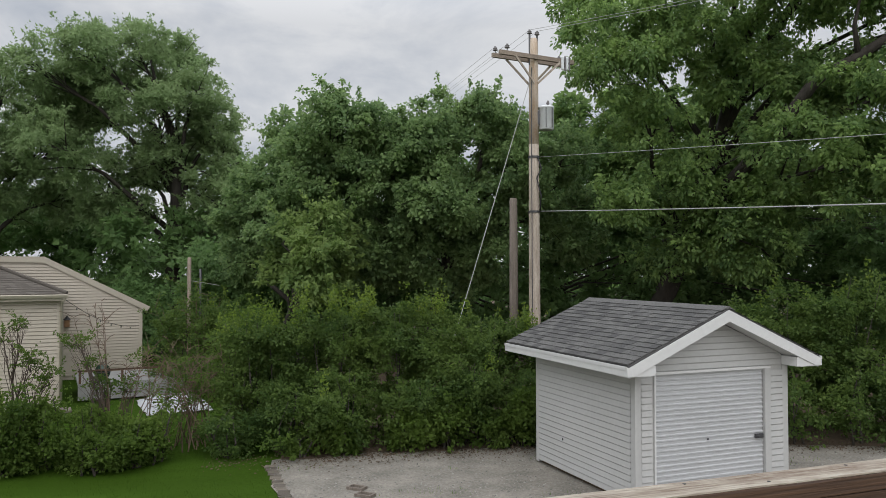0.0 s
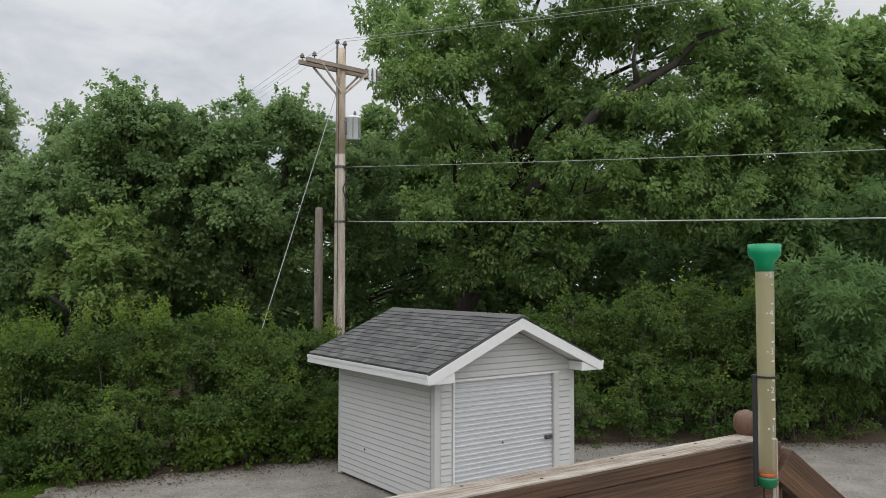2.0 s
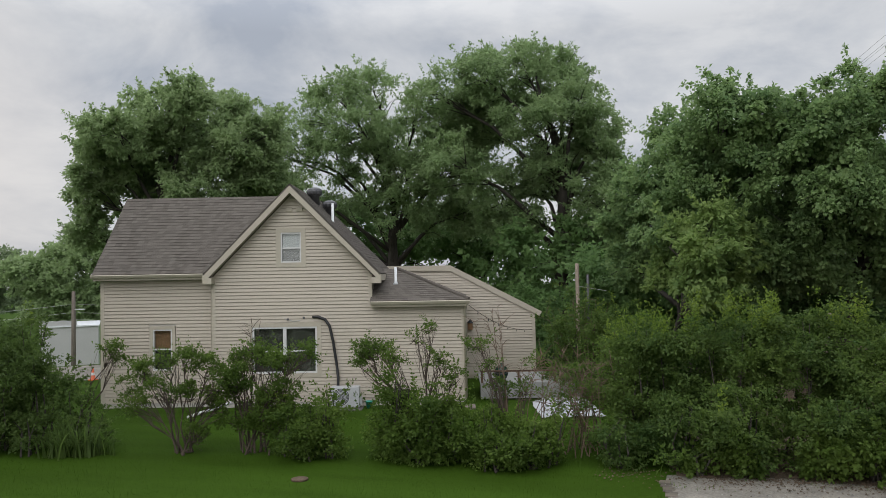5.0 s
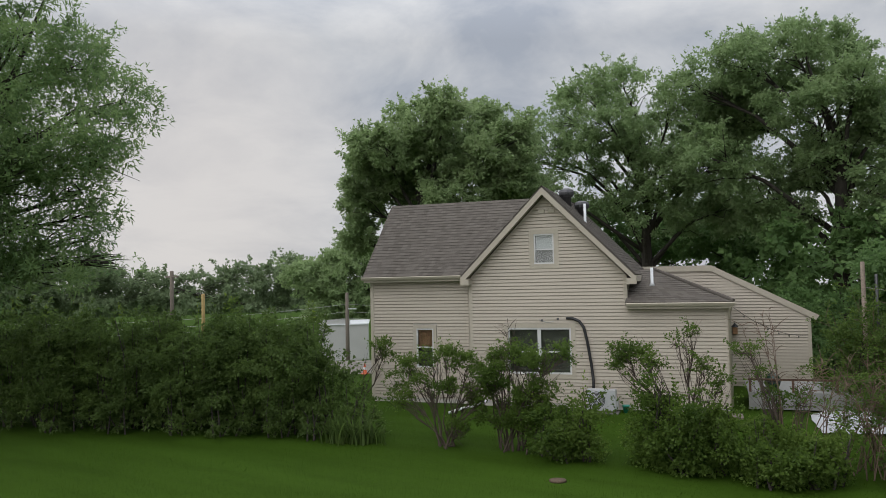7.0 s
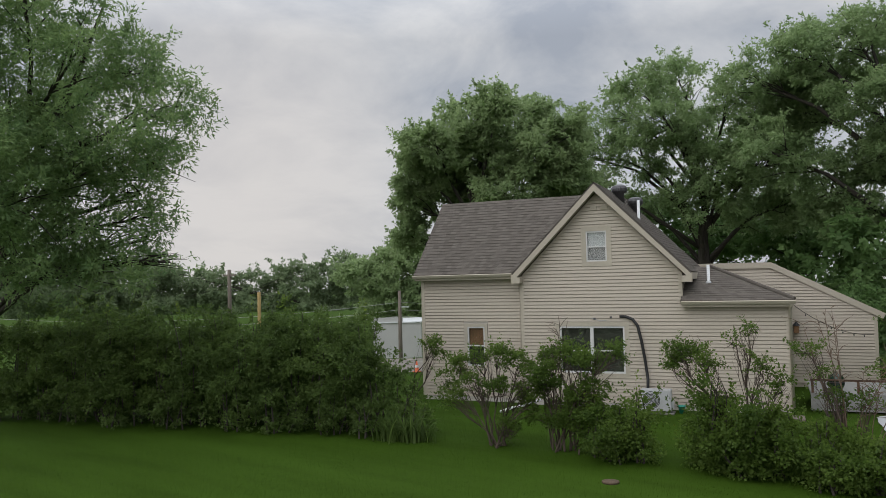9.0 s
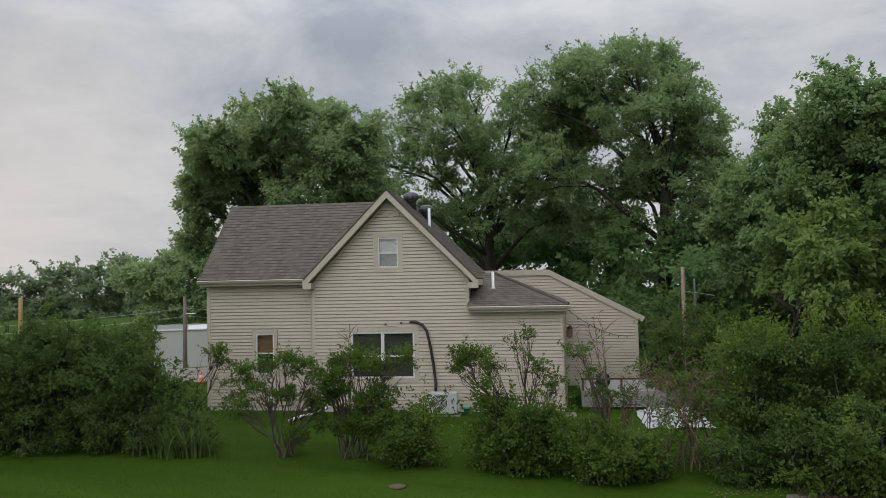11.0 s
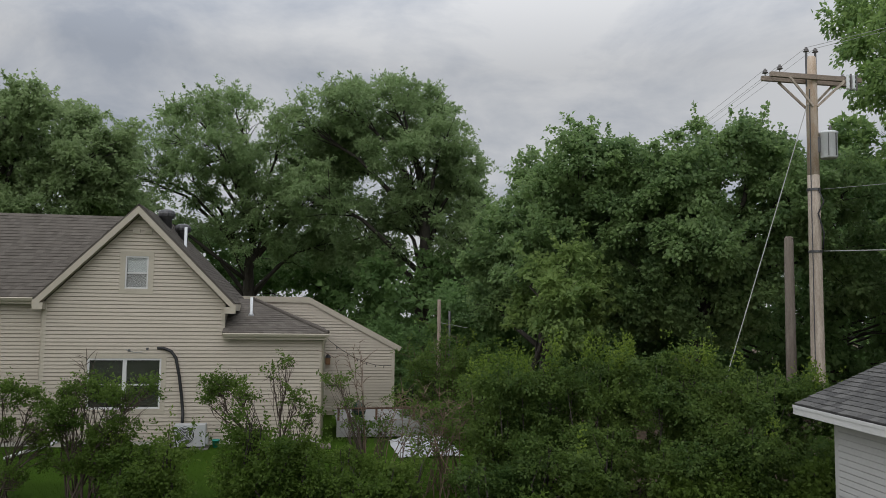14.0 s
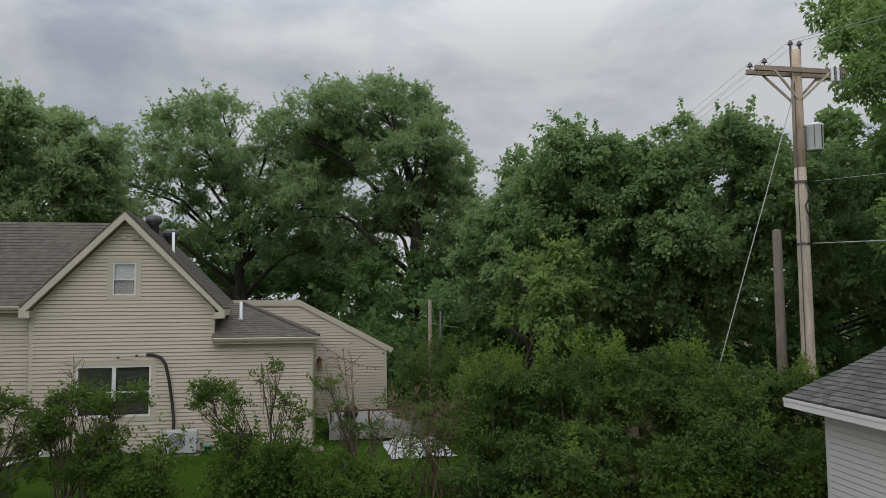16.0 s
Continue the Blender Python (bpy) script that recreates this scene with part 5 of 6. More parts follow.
# ---- hedges and shrubs ----
def hedge(name, mounds, n, leaf, mat, label, shoots=0, category="hedge", plain=False):
    """Mounds (x, y, radius, height) that stand on the ground, with upright shoots on top."""
    t = empty(name, pose(0, 0, 0), label, category)
    lobes = []
    for x, y, r, h in mounds:
        lobes += [(x, y, h * 0.48, r, h * 0.5), (x, y, h * 0.2, r * 1.05, h * 0.22), (x + RNG.normal() * 0.3, y + RNG.normal() * 0.3, h * 0.72, r * 0.7, h * 0.28)]
    p, tip, face, c = lobe_points(lobes, n, 0.18, 26, 0.5, 0.0, 0.03, 0.25, 20)
    if shoots:
        up = c[RNG.choice(len(c), shoots)]
        keep = []
        for q in up:
            hh = max(h for x, y, r, h in mounds if (q[0] - x) ** 2 + (q[1] - y) ** 2 < (r * 1.6) ** 2) if any((q[0] - x) ** 2 + (q[1] - y) ** 2 < (r * 1.6) ** 2 for x, y, r, h in mounds) else 0
            if q[2] > 0.78 * hh:
                keep.append(q)
        if keep:
            k = np.repeat(np.array(keep), 22, 0)
            z = RNG.uniform(0, 0.55, (len(k), 1))
            lean = np.repeat(RNG.normal(size=(len(keep), 3)) * 0.15, 22, 0)
            k = k + np.concatenate([RNG.normal(size=(len(k), 2)) * 0.035, z], 1) + lean * z
            link("shoot", leaf_mesh("shoot", k, unit(RNG.normal(size=k.shape) + np.array([0, 0, 0.9])), leaf, 0.26, M["leaf_lime"]), t, "paler young shoots")["kind"] = "stuff"
    link("foliage", leaf_mesh("foliage", p, tip, leaf, 0.34, mat, plain, face), t)
    bm = bmesh.new()
    for x, y, r, h in mounds:
        for _ in range(4):
            a = Vector((x + RNG.normal() * 0.2 * r, y + RNG.normal() * 0.2 * r, 0))
            b = a + Vector((RNG.normal() * 0.2 * r, RNG.normal() * 0.2 * r, h * RNG.uniform(0.7, 0.95)))
            tube(bm, [a, a.lerp(b, 0.5) + Vector(RNG.normal(size=3) * 0.12), b], [0.025, 0.017, 0.005], 5)
    part("trunk" if category == "hedge" else "stem", bm, M["bark"], t, "thin brown stems")["kind"] = "stuff"
    return t


hedge("hedge", [(-1.0, 16.5, 0.7, 1.9), (-0.4, 16.5, 1.1, 2.75), (0.9, 16.6, 1.2, 2.9), (2.2, 16.8, 1.2, 3.15), (3.5, 16.9, 1.2, 3.1), (4.6, 16.8, 1.1, 2.7), (5.8, 17.0, 1.1, 2.35), (7.0, 17.0, 1.1, 1.9), (8.6, 17.0, 1.2, 1.9),
                (0.0, 15.35, 0.7, 1.4), (1.2, 15.45, 0.8, 1.8), (2.6, 15.5, 0.8, 1.5), (4.0, 15.45, 0.8, 1.8), (5.3, 15.55, 0.7, 1.5), (6.3, 15.8, 0.7, 1.3), (-1.1, 15.3, 0.6, 1.0)], 180000, 0.070, M["leaf_hedge"], "dense dark green overgrown shrub hedge beside the gravel", 2800)
hedge("hedge", [(10.3, 15.6, 1.2, 3.0), (11.6, 15.4, 1.3, 3.4), (13.0, 15.0, 1.4, 3.7), (14.4, 14.4, 1.3, 3.7), (15.8, 13.8, 1.3, 3.6), (17.2, 13.2, 1.4, 3.4), (18.8, 12.4, 1.5, 3.3), (20.4, 11.4, 1.5, 3.3), (15.4, 15.2, 1.3, 3.6), (17.2, 14.7, 1.3, 3.6), (19.0, 13.8, 1.4, 3.4), (10.6, 14.2, 0.8, 1.5), (12.0, 13.6, 0.9, 1.8), (13.4, 12.9, 0.9, 1.6), (14.9, 12.3, 0.8, 1.7), (16.4, 11.9, 0.8, 1.5), (9.6, 14.9, 0.6, 1.3)],
      172000, 0.082, M["leaf_hedge"], "tall dark green shrubs at the edge of the gravel", 1000)
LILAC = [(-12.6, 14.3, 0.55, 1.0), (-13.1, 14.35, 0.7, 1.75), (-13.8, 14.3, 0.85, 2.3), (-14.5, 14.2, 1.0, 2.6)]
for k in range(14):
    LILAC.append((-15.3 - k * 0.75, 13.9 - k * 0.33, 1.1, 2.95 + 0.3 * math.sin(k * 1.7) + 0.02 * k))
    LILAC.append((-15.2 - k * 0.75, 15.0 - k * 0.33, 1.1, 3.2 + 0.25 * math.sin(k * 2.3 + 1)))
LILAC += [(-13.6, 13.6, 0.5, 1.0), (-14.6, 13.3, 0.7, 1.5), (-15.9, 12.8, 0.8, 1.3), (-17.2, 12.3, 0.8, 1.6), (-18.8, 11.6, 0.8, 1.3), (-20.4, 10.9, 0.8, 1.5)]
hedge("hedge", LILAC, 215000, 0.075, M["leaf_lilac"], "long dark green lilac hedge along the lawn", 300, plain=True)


def shrub(name, x, y, stems, n, mat, label, leaf=0.064, low=0.38, foot=0.11, bark="twig"):
    """A many-stemmed open shrub: stems (dx, dy, height, leafiness) spread from one foot, leafy towards their ends."""
    t = empty(name, pose(x, y, 0), label, "shrub")
    bm = bmesh.new()
    P, T2 = [], []
    total = sum(s[3] * s[2] for s in stems)
    for dx, dy, h, full in stems:
        a = Vector((RNG.normal() * foot + dx * 0.15, RNG.normal() * foot, 0))
        e = Vector((dx, dy, h))
        mid = a.lerp(e, 0.5) + Vector((-dx * 0.15, -dy * 0.15, 0.03 * h)) + Vector(RNG.normal(size=3) * 0.08)
        tube(bm, [a, a.lerp(mid, 0.5), mid, mid.lerp(e, 0.55), e], [0.014, 0.012, 0.009, 0.006, 0.003], 6)
        m = max(2, int(n * full * h / total / 34)) if full else 0
        for k in range(max(m, 9)):
            u = RNG.uniform(low, 1.04) ** (0.7 if low > 0.2 else 1.3)
            b = mid.lerp(e, (u - 0.5) * 2) if u > 0.5 else a.lerp(mid, u * 2)
            out = Vector((RNG.normal() + dx * 0.5, RNG.normal() + dy * 0.5, abs(RNG.normal()) * 0.8)).normalized()
            q = b + out * RNG.uniform(0.08, 0.42)
            q.z = max(q.z, 0.12)
            if k < 18:
                tube(bm, [b, b.lerp(q, 0.5) + Vector((0, 0, 0.03)), q], [0.008, 0.006, 0.002], 4)
            if k < m:
                g = unit(RNG.normal(size=(34, 3))) * RNG.uniform(0, 1, (34, 1)) ** 0.5 * np.array([0.19, 0.19, 0.10])
                P.append(np.array(q) + g)
                T2.append(unit(unit(g) * np.array([1, 1, 0.6]) + RNG.normal(size=(34, 3)) * 0.4 + np.array([0, 0, 0.2])))
    part("trunk", bm, M[bark], t, "thin grey-brown stems")
    if P:
        link("foliage", leaf_mesh("foliage", np.concatenate(P), np.concatenate(T2), leaf, 0.28, mat), t)
    return t


def fan(n, r, h, full, x0=0.0):
    out = []
    for k in range(n):
        a = 2.4 * k
        q = r * math.sqrt((k + 0.6) / n)
        out.append((x0 + q * math.cos(a), q * 0.8 * math.sin(a), h * RNG.uniform(0.45, 1.0) * (1.08 - 0.3 * q / r), full * RNG.uniform(0.6, 1.2)))
    return out


def leggy(name, x, y, masses, n, mat, label, leaf=0.052, bark="twig"):
    """A shrub with crooked bare limbs from one foot, each forking into twigs that carry a loose mass (dx, dy, z, radius) of leaves."""
    t = empty(name, pose(x, y, 0), label, "shrub")
    bm = bmesh.new()
    for dx, dy, z, r in masses:
        a = Vector((RNG.normal() * 0.15 + dx * 0.12, RNG.normal() * 0.13, 0))
        e = Vector((dx, dy, z - 0.35 * r))
        pts = [a]
        for u in (0.22, 0.42, 0.60, 0.78, 0.92):
            pts.append(a.lerp(e, u) + Vector((-dx * 0.35 * u * (1 - u), 0, 0.18 * z * u * (1 - u))) + Vector(RNG.normal(size=3) * 0.055))
        pts.append(e)
        tube(bm, pts, [0.021, 0.018, 0.015, 0.013, 0.011, 0.008, 0.005], 6)
        for k in range(14):
            b = pts[2 + RNG.integers(0, 5)]
            q = e + Vector(unit(RNG.normal(size=(1, 3)))[0] * r * RNG.uniform(0.6, 1.2)) + Vector((0, 0, 0.25 * r))
            c = b.lerp(q, 0.5) + Vector(RNG.normal(size=3) * 0.05)
            tube(bm, [b, c, q], [0.009, 0.006, 0.002], 4)
            for _ in range(2):
                tube(bm, [c, c.lerp(q, 0.6) + Vector(RNG.normal(size=3) * 0.10)], [0.004, 0.0015], 3)
    part("trunk", bm, M[bark], t, "crooked dark brown limbs")
    if n:
        p, tip, face, _ = lobe_points([(dx, dy, z, r, r * 0.8) for dx, dy, z, r in masses], n, 0.13, 20, 0.6, 0.0, 0.1, 0.35, 9)
        link("foliage", leaf_mesh("foliage", p, tip, leaf, 0.32, mat, False, face), t)
    return t


leggy("shrub", -10.3, 14.5, [(-1.45, 0.1, 1.35, 0.34), (-1.0, 0.0, 1.75, 0.36), (-0.5, 0.2, 1.95, 0.34), (0.07, 0.0, 2.05, 0.38), (0.5, 0.1, 1.85, 0.36), (-1.05, -0.2, 1.05, 0.30), (-0.35, -0.3, 1.5, 0.30), (0.2, -0.2, 1.4, 0.32), (0.6, 0.2, 1.2, 0.28), (-0.6, 0.3, 1.2, 0.26), (0.1, 0.2, 0.45, 0.32), (0.5, -0.1, 0.5, 0.28), (0.9, 0.0, 1.65, 0.34), (0.85, 0.2, 1.15, 0.30)],
      11500, M["leaf_shrub"], "open green shrub with crooked bare lower limbs on the lawn")
leggy("shrub", -8.9, 14.9, [(0.14, 0.0, 2.2, 0.34), (-0.28, 0.1, 2.05, 0.36), (0.5, 0.0, 1.95, 0.36), (0.9, 0.1, 1.85, 0.34), (0.0, -0.2, 1.65, 0.36), (0.63, -0.2, 1.4, 0.36), (0.2, 0.1, 1.2, 0.38), (1.35, 0.0, 2.2, 0.28), (-0.4, 0.0, 1.4, 0.34), (-0.3, 0.0, 0.75, 0.38), (0.4, 0.0, 0.7, 0.42), (0.8, 0.1, 0.9, 0.36), (-0.65, 0.1, 1.75, 0.34), (1.0, 0.0, 1.35, 0.34)],
      16500, M["leaf_shrub"], "tall green shrub with many upright limbs on the lawn")
shrub("shrub", -8.95, 15.1, [(-0.15, 0.1, 2.65, 0.0), (0.0, 0.0, 2.7, 0.0), (0.1, 0.1, 2.6, 0.0), (-0.05, 0.1, 2.75, 0.0)], 10, M["leaf_shrub"], "bare upright twigs above a green shrub", bark="twig")
hedge("shrub", [(-8.1, 14.9, 0.45, 1.0), (-7.6, 14.8, 0.55, 1.15), (-7.1, 14.9, 0.45, 1.25), (-7.4, 14.6, 0.5, 0.8), (-6.95, 14.8, 0.25, 1.6)], 10500, 0.066, M["leaf_shrub"], "low green shrub with loose shoots on the lawn", 60, "shrub")
hedge("shrub", [(-5.75, 15.2, 0.42, 1.2), (-5.4, 15.1, 0.5, 1.75), (-4.9, 15.0, 0.55, 1.5), (-4.4, 15.1, 0.45, 1.35), (-5.1, 14.8, 0.75, 0.9), (-5.55, 15.0, 0.3, 2.0), (-4.75, 15.3, 0.35, 1.9)], 20000, 0.068, M["leaf_shrub"], "bushy dense green shrub on the lawn", 90, "shrub")
leggy("shrub", -5.0, 15.3, [(-1.35, 0.1, 2.2, 0.32), (-1.1, 0.1, 2.3, 0.28), (-0.8, 0.0, 2.1, 0.26), (0.05, 0.1, 2.65, 0.20), (-0.25, 0.1, 2.5, 0.17), (0.3, 0.0, 2.05, 0.22), (0.65, 0.1, 1.8, 0.22), (-1.45, 0.0, 2.0, 0.22)],
      4600, M["leaf_shrub"], "leggy shrub with long arching limbs and leafy ends")
hedge("shrub", [(-3.7, 15.0, 0.40, 0.95), (-3.2, 14.8, 0.55, 1.0), (-2.7, 14.9, 0.5, 0.9), (-3.3, 14.5, 0.5, 0.7), (-3.6, 15.2, 0.3, 1.5), (-2.4, 15.2, 0.4, 1.0)], 13500, 0.070, M["leaf_shrub"], "low dense bright green shrub on the lawn", 50, "shrub")
leggy("shrub", -3.2, 15.3, [(-0.75, 0.2, 2.35, 0.24), (-0.5, 0.1, 1.9, 0.22), (-0.2, 0.2, 1.5, 0.25), (0.25, 0.2, 1.4, 0.24)], 1400, M["leaf_shrub"], "thin leafy limbs rising out of a low shrub")
shrub("shrub", -3.25, 15.4, [(-0.55, 0.3, 2.95, 0.0), (-0.3, 0.4, 3.05, 0.0), (-0.4, 0.3, 3.0, 0.0), (-0.2, 0.2, 2.8, 0.0), (-0.75, 0.2, 2.75, 0.0), (0.6, 0.4, 2.1, 0.0), (0.9, 0.4, 1.9, 0.0), (0.75, 0.2, 2.2, 0.0), (0.5, 0.3, 2.0, 0.0), (0.4, 0.1, 1.8, 0.0), (1.0, 0.3, 1.7, 0.0), (0.2, 0.3, 1.9, 0.0)], 10, M["leaf_shrub"], "bare upright brown twigs without leaves", low=0.45, bark="dry_twig")
shrub("shrub", -2.0, 16.5, fan(34, 0.9, 2.5, 0.2), 1800, M["leaf_shrub"], "half-bare brown twiggy shrub beside the hedge", bark="dry_twig", foot=0.45)
shrub("shrub", -2.6, 23.6, fan(30, 1.3, 3.4, 0.9), 11000, M["leaf_shrub"], "tall leafy shrub with brown stems behind the hedge", low=0.15, bark="dry_twig", foot=0.4)
hedge("shrub", [(-3.5, 23.8, 0.65, 2.5), (-2.9, 23.7, 0.8, 3.0), (-2.1, 23.2, 0.9, 2.8), (-1.3, 22.6, 0.9, 2.9), (-0.6, 21.9, 0.9, 2.8), (-0.9, 19.2, 0.7, 2.5)], 26000, 0.072, M["leaf_hedge"], "tall olive green shrubs behind the end of the hedge", 120, "shrub")
shrub("shrub", -1.1, 18.2, fan(16, 0.7, 2.9, 0.9), 5500, M["leaf_shrub"], "tall thin green shrub beside the hedge")
leggy("shrub", -13.4, 14.8, [(0.95, 0.0, 2.25, 0.24), (1.05, 0.1, 2.0, 0.20)], 1100, M["leaf_shrub"], "single leafy limb leaning out of the hedge")


def strap_leaves(name, x, y, n, length, mat, label):
    """A tuft of long arching strap leaves."""
    V, Q = [], []
    for k in range(n):
        a, out, ln = RNG.uniform(0, 2 * math.pi), RNG.uniform(0.25, 0.95), length * RNG.uniform(0.7, 1.15)
        d, sd = np.array([math.cos(a), math.sin(a), 0]), np.array([-math.sin(a), math.cos(a), 0])
        o = np.array([RNG.normal() * 0.16, RNG.normal() * 0.12, 0.0])
        for i in range(7):
            u = i / 6
            c = o + d * out * ln * u ** 1.5 * 0.8 + np.array([0, 0, ln * (u - 0.55 * out * u ** 2.6)])
            w = 0.021 * (1 - u) ** 0.6 + 0.001
            V += [c - sd * w, c + sd * w]
        Q += [(k * 14 + 2 * i, k * 14 + 2 * i + 1, k * 14 + 2 * i + 3, k * 14 + 2 * i + 2) for i in range(6)]
    t = empty(name, pose(x, y, 0), label, "plant")
    link("leaves", np_mesh("leaves", V, Q, mat), t)


for x, y, n, ln in ((-12.55, 13.75, 70, 0.95), (-12.15, 13.95, 60, 0.8), (-12.95, 13.65, 45, 0.85)):
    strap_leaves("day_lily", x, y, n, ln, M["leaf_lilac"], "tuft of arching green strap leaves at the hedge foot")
hedge("vine", [(0.35, 15.0, 0.35, 0.6), (1.1, 15.05, 0.35, 0.9), (2.4, 15.1, 0.4, 0.8), (3.3, 15.1, 0.4, 1.1), (4.2, 15.1, 0.35, 0.8), (4.9, 15.1, 0.45, 1.2), (5.4, 15.2, 0.4, 1.0)], 13000, 0.088, M["leaf_shrub"], "bright broad-leaved creeper along the foot of the hedge", 0, "vine")


# ---- deck railing with a rain gauge ----
RA, RB = Vector((1.99, 1.115, 0)), Vector((-1.6, 0.56, 0))
RD = (RA - RB).normalized()
rail_yaw = math.degrees(math.atan2(RD.y, RD.x))
rail = empty("deck_railing", pose(RA.x, RA.y, 0, 0, 0, rail_yaw), "brown stained deck railing with a worn grey-white cap", "railing")
# x runs along the rail (0 at its end post, negative towards the house), y outwards
RL = (RA - RB).length
part("cap_board", boxed(-RL, 0.0, -0.028, 0.065, 3.200, 3.239, 0.004), M["deck"], rail, "brown worn cap board")
part("cap_paint", boxed(-RL, -0.002, -0.025, 0.062, 3.2392, 3.2432, 0.001), M["deck_top"], rail, "flaking pale paint")
part("top_rail", boxed(-RL, -0.005, -0.022, 0.018, 3.04, 3.198, 0.004), M["deck"], rail, "brown stained board")
part("bottom_rail", boxed(-RL, -0.005, -0.022, 0.018, 2.42, 2.51, 0.004), M["deck"], rail)
for k in range(24):
    u = -0.12 - k * 0.14
    part("baluster", boxed(u - 0.018, u + 0.018, 0.019, 0.055, 2.38, 3.15, 0.003), M["deck"], rail)
post = link("post", None, rail)
part("post_shaft", boxed(0.004, 0.09, -0.02, 0.07, 0.0, 3.225, 0.005), M["deck"], post)
for u in (-RL + 0.1,):
    part("far_post", boxed(u - 0.045, u + 0.045, -0.018, 0.072, 0.0, 3.203, 0.005), M["deck"], rail)
part("ball_finial", lathe([(0.022, 3.225), (0.019, 3.236), (0.024, 3.246), (0.033, 3.260), (0.036, 3.278), (0.033, 3.296), (0.022, 3.309), (0.006, 3.315)], 22, (0.012, 0.045, 0)), material("turned_brown_wood", (0.135, 0.075, 0.048), 0.55, 0.25, 12, 60, 0.2, stretch=(3, 3, 0.4)), post, "turned brown ball", True)
# stair rail that slopes away down to the ground
sa, sb = Vector((0.06, -0.02, 3.15)), Vector((1.35, -0.35, 2.10))
sx = (sb - sa).normalized()
sy = Vector((0, 0, 1)).cross(sx).normalized()
sm = Matrix((sx, sy, sx.cross(sy))).transposed().to_4x4()
sm.translation = sa
part("stair_rail", boxed(0, (sb - sa).length, -0.02, 0.02, -0.03, 0.07, 0.004), M["deck"], rail, "brown sloping stair rail").matrix_local = sm
for k, u in enumerate((-0.09, -0.22, -0.41, -0.55, -0.83, -1.02, -1.3, -1.62, -1.95, -2.3, -2.7, -3.1)):
    part("nail_head", lathe([(0.0045, 0), (0.004, 0.001)], 8, (u, 0.045 if k % 2 else -0.004, 3.2432)), M["black"], rail)
bm = bmesh.new()
beam(bm, (0.06, -0.02, 2.60), (1.35, -0.35, 1.55), 0.04, 0.09)
part("stair_bottom_rail", bm, M["deck"], rail)
for k in range(8):
    t = (k + 0.6) / 8
    u, v, z = 0.06 + 1.29 * t, -0.02 - 0.33 * t, 3.2 - 1.05 * t
    part("baluster", boxed(u - 0.018, u + 0.018, v + 0.022, v + 0.058, z - 0.68, z - 0.05, 0.003), M["deck"], rail)
part("stair_post", boxed(1.32, 1.41, -0.40, -0.31, 0.0, 2.2, 0.005), M["deck"], rail)

tm = bpy.data.materials.new("clouded_plastic")
tm.use_nodes = True
tb = tm.node_tree.nodes["Principled BSDF"]
tb.inputs["Base Color"].default_value = (0.50, 0.44, 0.27, 1)
tb.inputs["Roughness"].default_value = 0.35
tb.inputs["Transmission Weight"].default_value = 0.35
tb.inputs["Alpha"].default_value = 0.64
M["tube"] = tm
GX, GY = 1.919, 1.015
gauge = empty("rain_gauge", pose(GX, GY, 0, 0, 0, -46), "tall clouded rain gauge with a green funnel and base", "rain gauge")
part("tube", lathe([(0.0225, 3.160), (0.023, 3.45), (0.0245, 3.70), (0.0245, 3.745)], 28), M["tube"], gauge, "clouded yellowish plastic tube", True)
part("funnel", lathe([(0.0250, 3.722), (0.026, 3.748), (0.043, 3.768), (0.044, 3.797), (0.040, 3.798), (0.036, 3.775), (0.016, 3.755)], 32), M["green"], gauge, "green plastic funnel", True)
part("base_cap", lathe([(0.016, 3.132), (0.0245, 3.137), (0.026, 3.156), (0.0245, 3.161)], 24), material("dull_green_plastic", (0.008, 0.13, 0.055), 0.4, 0.1), gauge, "green plastic cap", True)
part("float", lathe([(0.021, 3.161), (0.0228, 3.164), (0.0228, 3.172), (0.016, 3.178)], 20), material("dull_orange_plastic", (0.42, 0.085, 0.03), 0.5, 0.1), gauge, "orange float", True)
part("clip_ring", lathe([(0.0240, 3.430), (0.0262, 3.431), (0.0262, 3.435), (0.0240, 3.436)], 24), M["black"], gauge)
part("holder", boxed(-0.036, -0.0235, -0.006, 0.016, 3.13, 3.438, 0.003), M["black"], gauge, "black plastic holder")
part("stake", boxed(0.012, 0.028, 0.02, 0.040, 2.6, 3.26, 0.003), M["pole"], gauge, "grey wooden slat")


def mark(name, text, x, z, size, parent):
    """White numerals and ticks on the tube."""
    cu = bpy.data.curves.new(name, "FONT")
    cu.body, cu.size, cu.extrude, cu.align_x, cu.align_y = text, size, 0.0004, "CENTER", "CENTER"
    cu.materials.append(M["white"])
    ob = link(name, cu, parent)
    a = math.asin(max(-1, min(1, x / 0.0245)))
    ob.matrix_local = pose(x, -0.0252 * math.cos(a), z, 90, 0, math.degrees(a))


for k in range(1, 6):
    z = 3.190 + k * 0.1045
    mark("numeral", str(k), 0.015, z, 0.024, gauge)
    part("tick", boxed(0.002, 0.006, -0.0255, -0.022, z - 0.002, z + 0.002), M["white"], gauge)
for k in range(1, 11):
    z = 3.190 + k * 0.05225 + 0.026
    w = 0.012 if k % 2 else 0.006
    if z < 3.72:
        part("tick", boxed(0.0205 - w, 0.0205, -0.0190, -0.0115, z - 0.002, z + 0.002), M["white"], gauge)


